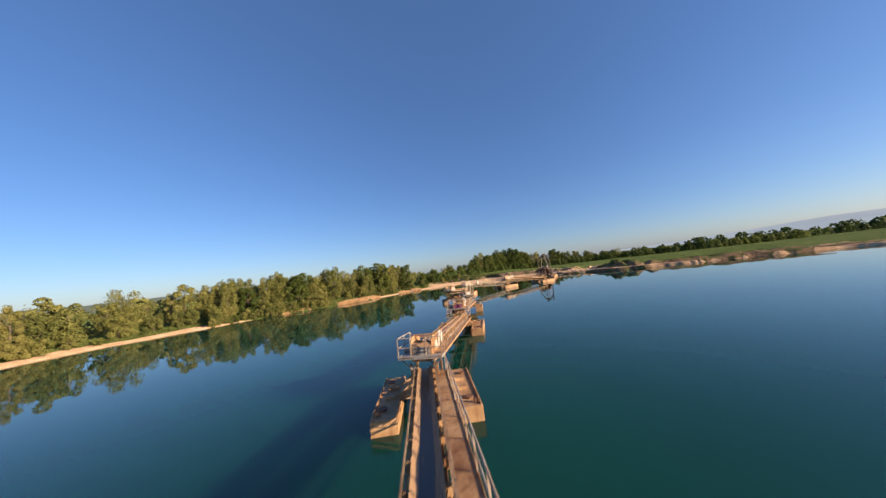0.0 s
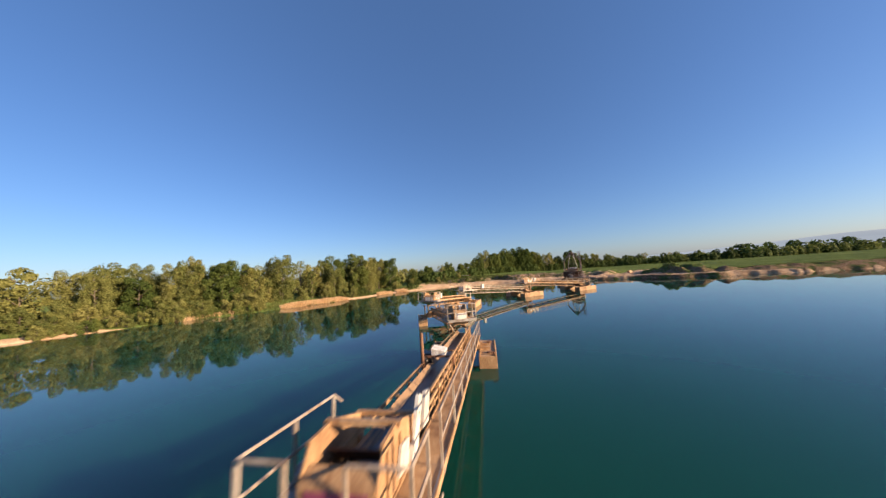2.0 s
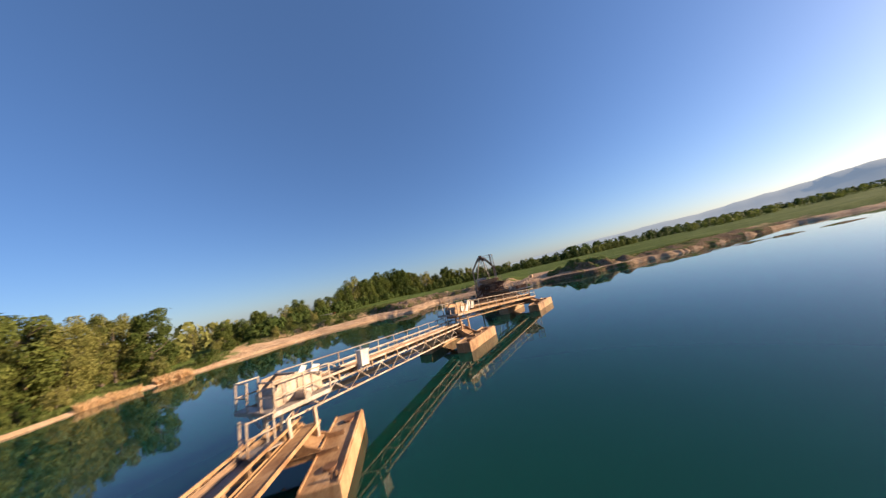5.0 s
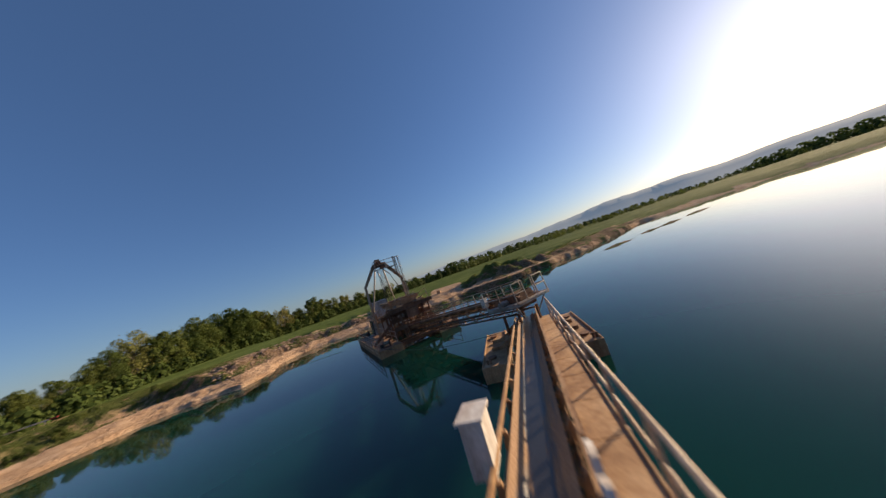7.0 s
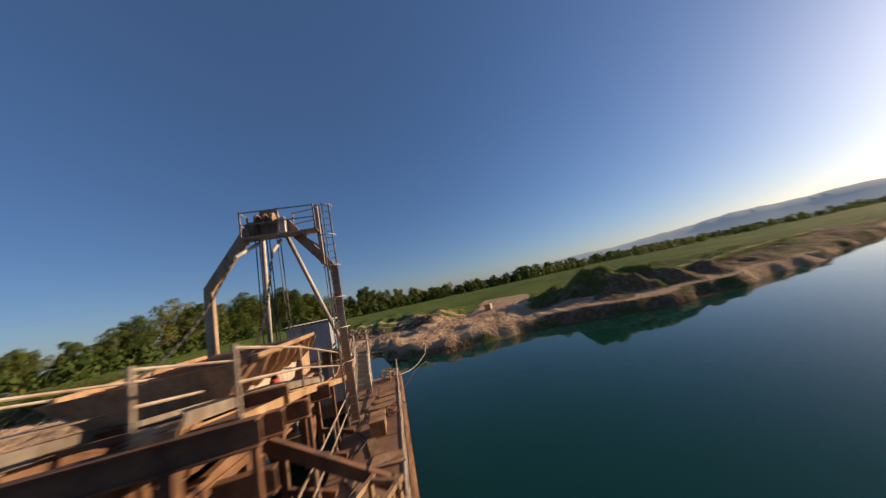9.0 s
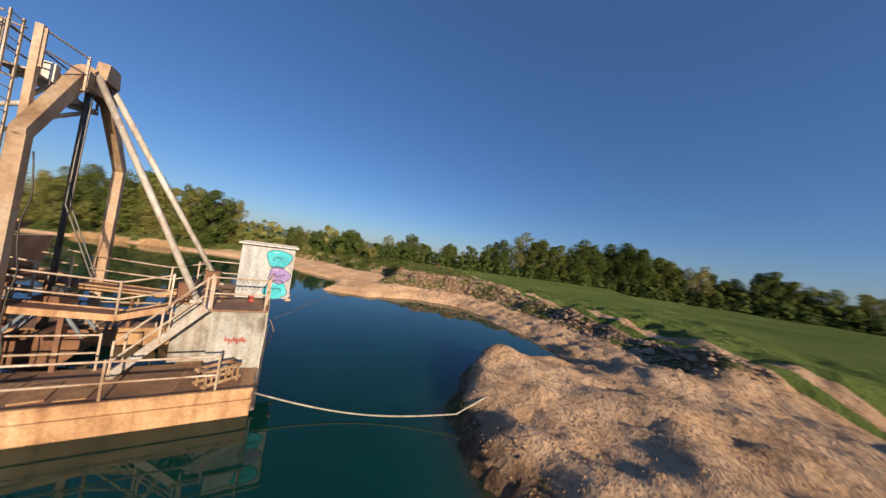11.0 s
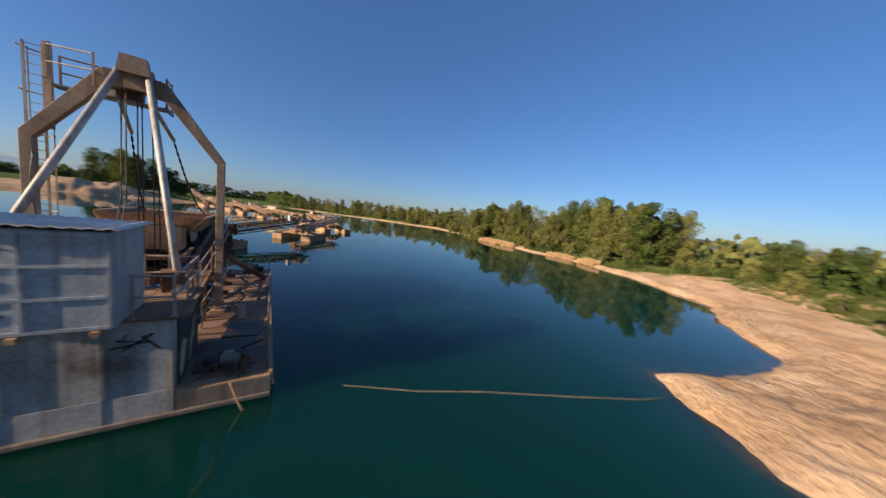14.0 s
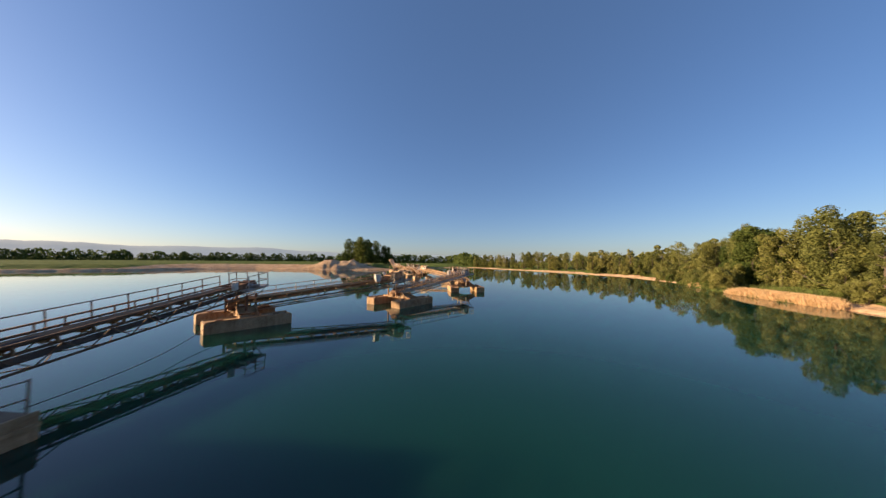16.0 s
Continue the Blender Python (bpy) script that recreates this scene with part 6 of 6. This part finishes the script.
def winch(x, y, turn, label):
    t = thing("winch", label, "winch", "deck winches")
    t.matrix_basis = on_barge(x, y, 0.71, turn) @ Matrix.Scale(0.68, 4)
    g = Geo()
    for s in (-0.45, 0.45):
        g.prism([(-0.45, 0.0), (0.45, 0.0), (0.3, 0.55), (0.12, 0.8), (-0.12, 0.8), (-0.3, 0.55)], "x", s - 0.03, s + 0.03)
    g.box((0, 0, 0.04), (1.2, 1.0, 0.08))
    part("frame", g, RUST_BROWN, t)
    g = Geo()
    g.tube([(-0.4, 0, 0.5), (0.4, 0, 0.5)], 0.22, 16)
    for s in (-0.4, 0.36):
        g.tube([(s, 0, 0.5), (s + 0.04, 0, 0.5)], 0.36, 18)
    part("drum", g, DARK, t)
    g = Geo()
    for k in range(9):
        g.tube([(-0.32 + 0.08 * k + 0.02 * math.cos(a), 0.26 * math.cos(a), 0.5 + 0.26 * math.sin(a)) for a in (6.2832 * j / 12 for j in range(13))], 0.03, 5, cap=False)
    part("wound_rope", g, ROPE, t)
    g = Geo()
    g.tube([(0.5, 0.1, 0.4), (0.95, 0.1, 0.4)], 0.17, 12)
    g.box((0.7, 0.1, 0.15), (0.4, 0.3, 0.2))
    part("motor", g, DARK, t)
    return t


winch(-3.3, 6.2, -15, "dark oily winch on the shaded deck corner")
winch(-3.2, -6.1, 160, "dark winch at the conveyor-side deck corner")
winch(3.1, -6.0, 190, "rusty winch beside the conveyor-side deck corner")


def rack(x, y, turn, size=1.0):
    t = thing("timber_rack", "rust-brown steel rack lying on the dredger's deck", "rack", "deck gear")
    t.matrix_basis = on_barge(x, y, 0.71, turn) @ Matrix.Diagonal((size, size, 0.5 + 0.5 * size, 1))
    for s in (-0.7, 0.7):
        g = Geo()
        g.beam((s, -0.35, 0.0), (s, -0.35, 0.62), 0.09, 0.09)
        g.beam((s, 0.35, 0.0), (s, 0.35, 0.62), 0.09, 0.09)
        g.beam((s, -0.35, 0.6), (s, 0.35, 0.6), 0.09, 0.09)
        part("end_frame", g, WOOD, t)
    for y_, z in ((-0.35, 0.15), (-0.35, 0.6), (0.35, 0.15), (0.35, 0.6)):
        g = Geo()
        g.beam((-0.85, y_, z), (0.85, y_, z), 0.09, 0.1)
        part("bar", g, WOOD, t)
    for k in range(4):
        g = Geo()
        g.beam((-0.45 + 0.3 * k, -0.35, 0.15), (-0.45 + 0.3 * k, -0.35, 0.6), 0.07, 0.06)
        part("slat", g, WOOD, t)


rack(3.6, 5.95, 126, 0.58)
rack(3.3, -5.0, 60)


def loose_plate(x, y, w, l, turn, material, label, name="steel_plate", z=0.71):
    t = thing(name, label, "plate" if name == "steel_plate" else "plank", "loose deck plates")
    t.matrix_basis = on_barge(x, y, z, turn)
    g = Geo()
    g.box((0, 0, 0.02), (w, l, 0.035))
    part("sheet", g, material, t, bevel=0.008)


for _k, (_x, _y, _w, _l, _a) in enumerate(((3.4, 2.6, 0.9, 0.5, 8), (3.2, 1.9, 1.0, 0.45, -5), (3.5, 3.3, 0.8, 0.5, 3), (3.1, -1.2, 0.3, 1.6, 12), (3.6, -2.4, 0.9, 0.6, -9), (-3.2, 1.5, 0.25, 1.9, 5), (-3.5, -1.6, 0.9, 0.5, 15), (3.0, -3.4, 0.25, 1.7, 30))):
    loose_plate(_x, _y, _w, _l, _a, WOOD if _k % 2 else RUST_TAN, "weathered timber plank lying on the dredger's deck" if _k % 2 else "loose rusty steel plate lying on the dredger's deck", "plank" if _k % 2 else "steel_plate")
for _k, (_x, _y, _a) in enumerate(((1.0, 4.9, 12), (1.5, 4.6, -30), (-0.6, 4.7, 5))):
    loose_plate(_x, _y, 0.25, 1.3, _a, WOOD, "weathered timber plank lying on the deckhouse roof", "plank", 2.66)


# black plates added to deepen the shade of this deck corner
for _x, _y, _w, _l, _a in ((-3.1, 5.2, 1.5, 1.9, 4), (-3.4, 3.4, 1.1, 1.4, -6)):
    loose_plate(_x, _y, _w, _l, _a, DARK, "oily black plate added to deepen the shade on the deck corner", "steel_plate")


def jerrycan(x, y, z, turn):
    t = thing("jerrycan", "faded red fuel can on the deckhouse roof", "can")
    t.matrix_basis = on_barge(x, y, z, turn) @ Matrix.Scale(0.62, 4)
    g = Geo()
    g.box((0, 0, 0.2), (0.36, 0.22, 0.4))
    part("body", g, RED, t, bevel=0.03)
    g = Geo()
    g.beam((-0.1, 0, 0.46), (0.1, 0, 0.46), 0.03, 0.03)
    g.tube([(0.12, 0, 0.4), (0.15, 0, 0.47)], 0.03, 8)
    part("handle", g, RED, t)


def hose(name, label, points, r, material):
    t = thing(name, label, "hose", "deck gear")
    t.matrix_basis = BARGE_M
    part("length", Geo().tube(points, r, 6), material, t, smooth=True)


hose("rubber_hose", "rust-dusted hose lying in loops on the deck", [(3.1 + 0.45 * math.cos(0.5 * k) + 0.03 * k, 1.0 + 0.45 * math.sin(0.5 * k), 0.745 + 0.004 * k) for k in range(34)], 0.024, RUST_BROWN)
hose("electric_cable", "dark electric cable trailing along the side deck", [(2.7 + 0.25 * math.sin(1.3 * k), -5.5 + 0.42 * k, 0.74) for k in range(19)], 0.022, DARK)
hose("electric_cable", "dark electric cable trailing over the shaded side deck", [(-2.8 + 0.2 * math.sin(1.1 * k), -5.2 + 0.45 * k, 0.74) for k in range(18)], 0.022, DARK)
hose("electric_cable", "sagging cable tied along the gantry's leg", [(2.20 + 0.02 * math.sin(2.0 * k), 1.33 + 0.05 * math.sin(0.9 * k), 0.72 + 0.3 * k) for k in range(20)], 0.016, DARK)


jerrycan(1.45, 6.3, 2.64, 20)


def steel_box(x, y, z, w, l, h, turn, material, label):
    t = thing("tool_chest", label, "chest", "deck gear")
    t.matrix_basis = on_barge(x, y, z, turn)
    g = Geo()
    g.box((0, 0, h / 2), (w, l, h))
    part("body", g, material, t, bevel=0.015)
    g = Geo()
    g.box((0, 0, h + 0.015), (w + 0.05, l + 0.05, 0.04))
    part("lid", g, material, t, bevel=0.01)


steel_box(1.0, 4.45, 2.66, 0.8, 0.45, 0.5, 4, RUST_BROWN, "rust-brown steel chest on the deckhouse roof")
steel_box(-1.7, 4.6, 2.66, 0.5, 0.5, 0.55, 10, RUST_BROWN, "small rusty steel chest on the deckhouse roof")
steel_box(3.3, -0.4, 0.71, 0.5, 0.9, 0.45, 0, RUST_TAN, "rusty steel chest on the dredger's side deck")


def tank_hut():
    x, y = 43.0, 192.9
    t = thing("water_tank", "white plastic water tank beside a gravel yard", "tank", "", (x, y, land_z(x, y) - 0.1), 20)
    g = Geo()
    g.tube([(0, 0, 0), (0, 0, 0.1), (0, 0, 2.1), (0, 0, 2.4), (0, 0, 2.5)], [1.1, 1.2, 1.2, 0.95, 0.3], 20)
    part("shell", g, WHITE, t, smooth=True)
    g = Geo()
    g.tube([(0, 0, 2.45), (0, 0, 2.62)], 0.25, 12)
    part("lid", g, WHITE, t)
    b = thing("barrier", "long white and red barrier pole by the gravel yard", "barrier", "", (49, 186, land_z(49, 186) - 0.05), -32)
    g = Geo()
    g.beam((0, 0, 0.9), (6.5, 0, 0.8), 0.16, 0.22)
    part("pole", g, WHITE, b)
    g = Geo()
    g.beam((6.5, 0, 0.8), (7.6, 0, 0.78), 0.17, 0.23)
    part("tip", g, RED, b, "orange-red painted tip")
    for x_ in (0.4, 6.0):
        g = Geo()
        g.beam((x_, 0, -0.2), (x_, 0, 0.8), 0.14, 0.14)
        part("support", g, STEEL, b)


tank_hut()
_t = thing("mooring_pile", "rusty steel pile standing in the lake beside a conveyor", "pile", "", (27.5, 47.05, -1.68), 0)
part("post", Geo().tube([(0, 0, 0), (0, 0, 5.55), (0, 0, 5.6)], [0.075, 0.075, 0.06], 12), RUST_BROWN, _t)
_t = thing("concrete_block", "pale concrete block lying beside the dirt track", "block", "", (102.8, 127.5, land_z(102.8, 127.5) - 0.05), 30)
part("block", Geo().box((0, 0, 0.4), (1.9, 0.8, 0.8)), SAND_STONE, _t, bevel=0.04)
for x, y, z in picks(14, 1400, -40, 0, 84, 104, lambda d, x, y, c, s: (d > 0.2) & (d < 2.2))[:45]:
    tree(rng.choice((6, 7, 6)), x, y, rng.uniform(0.4, 0.85), rng.random() * 360, "bushes on the west shore")
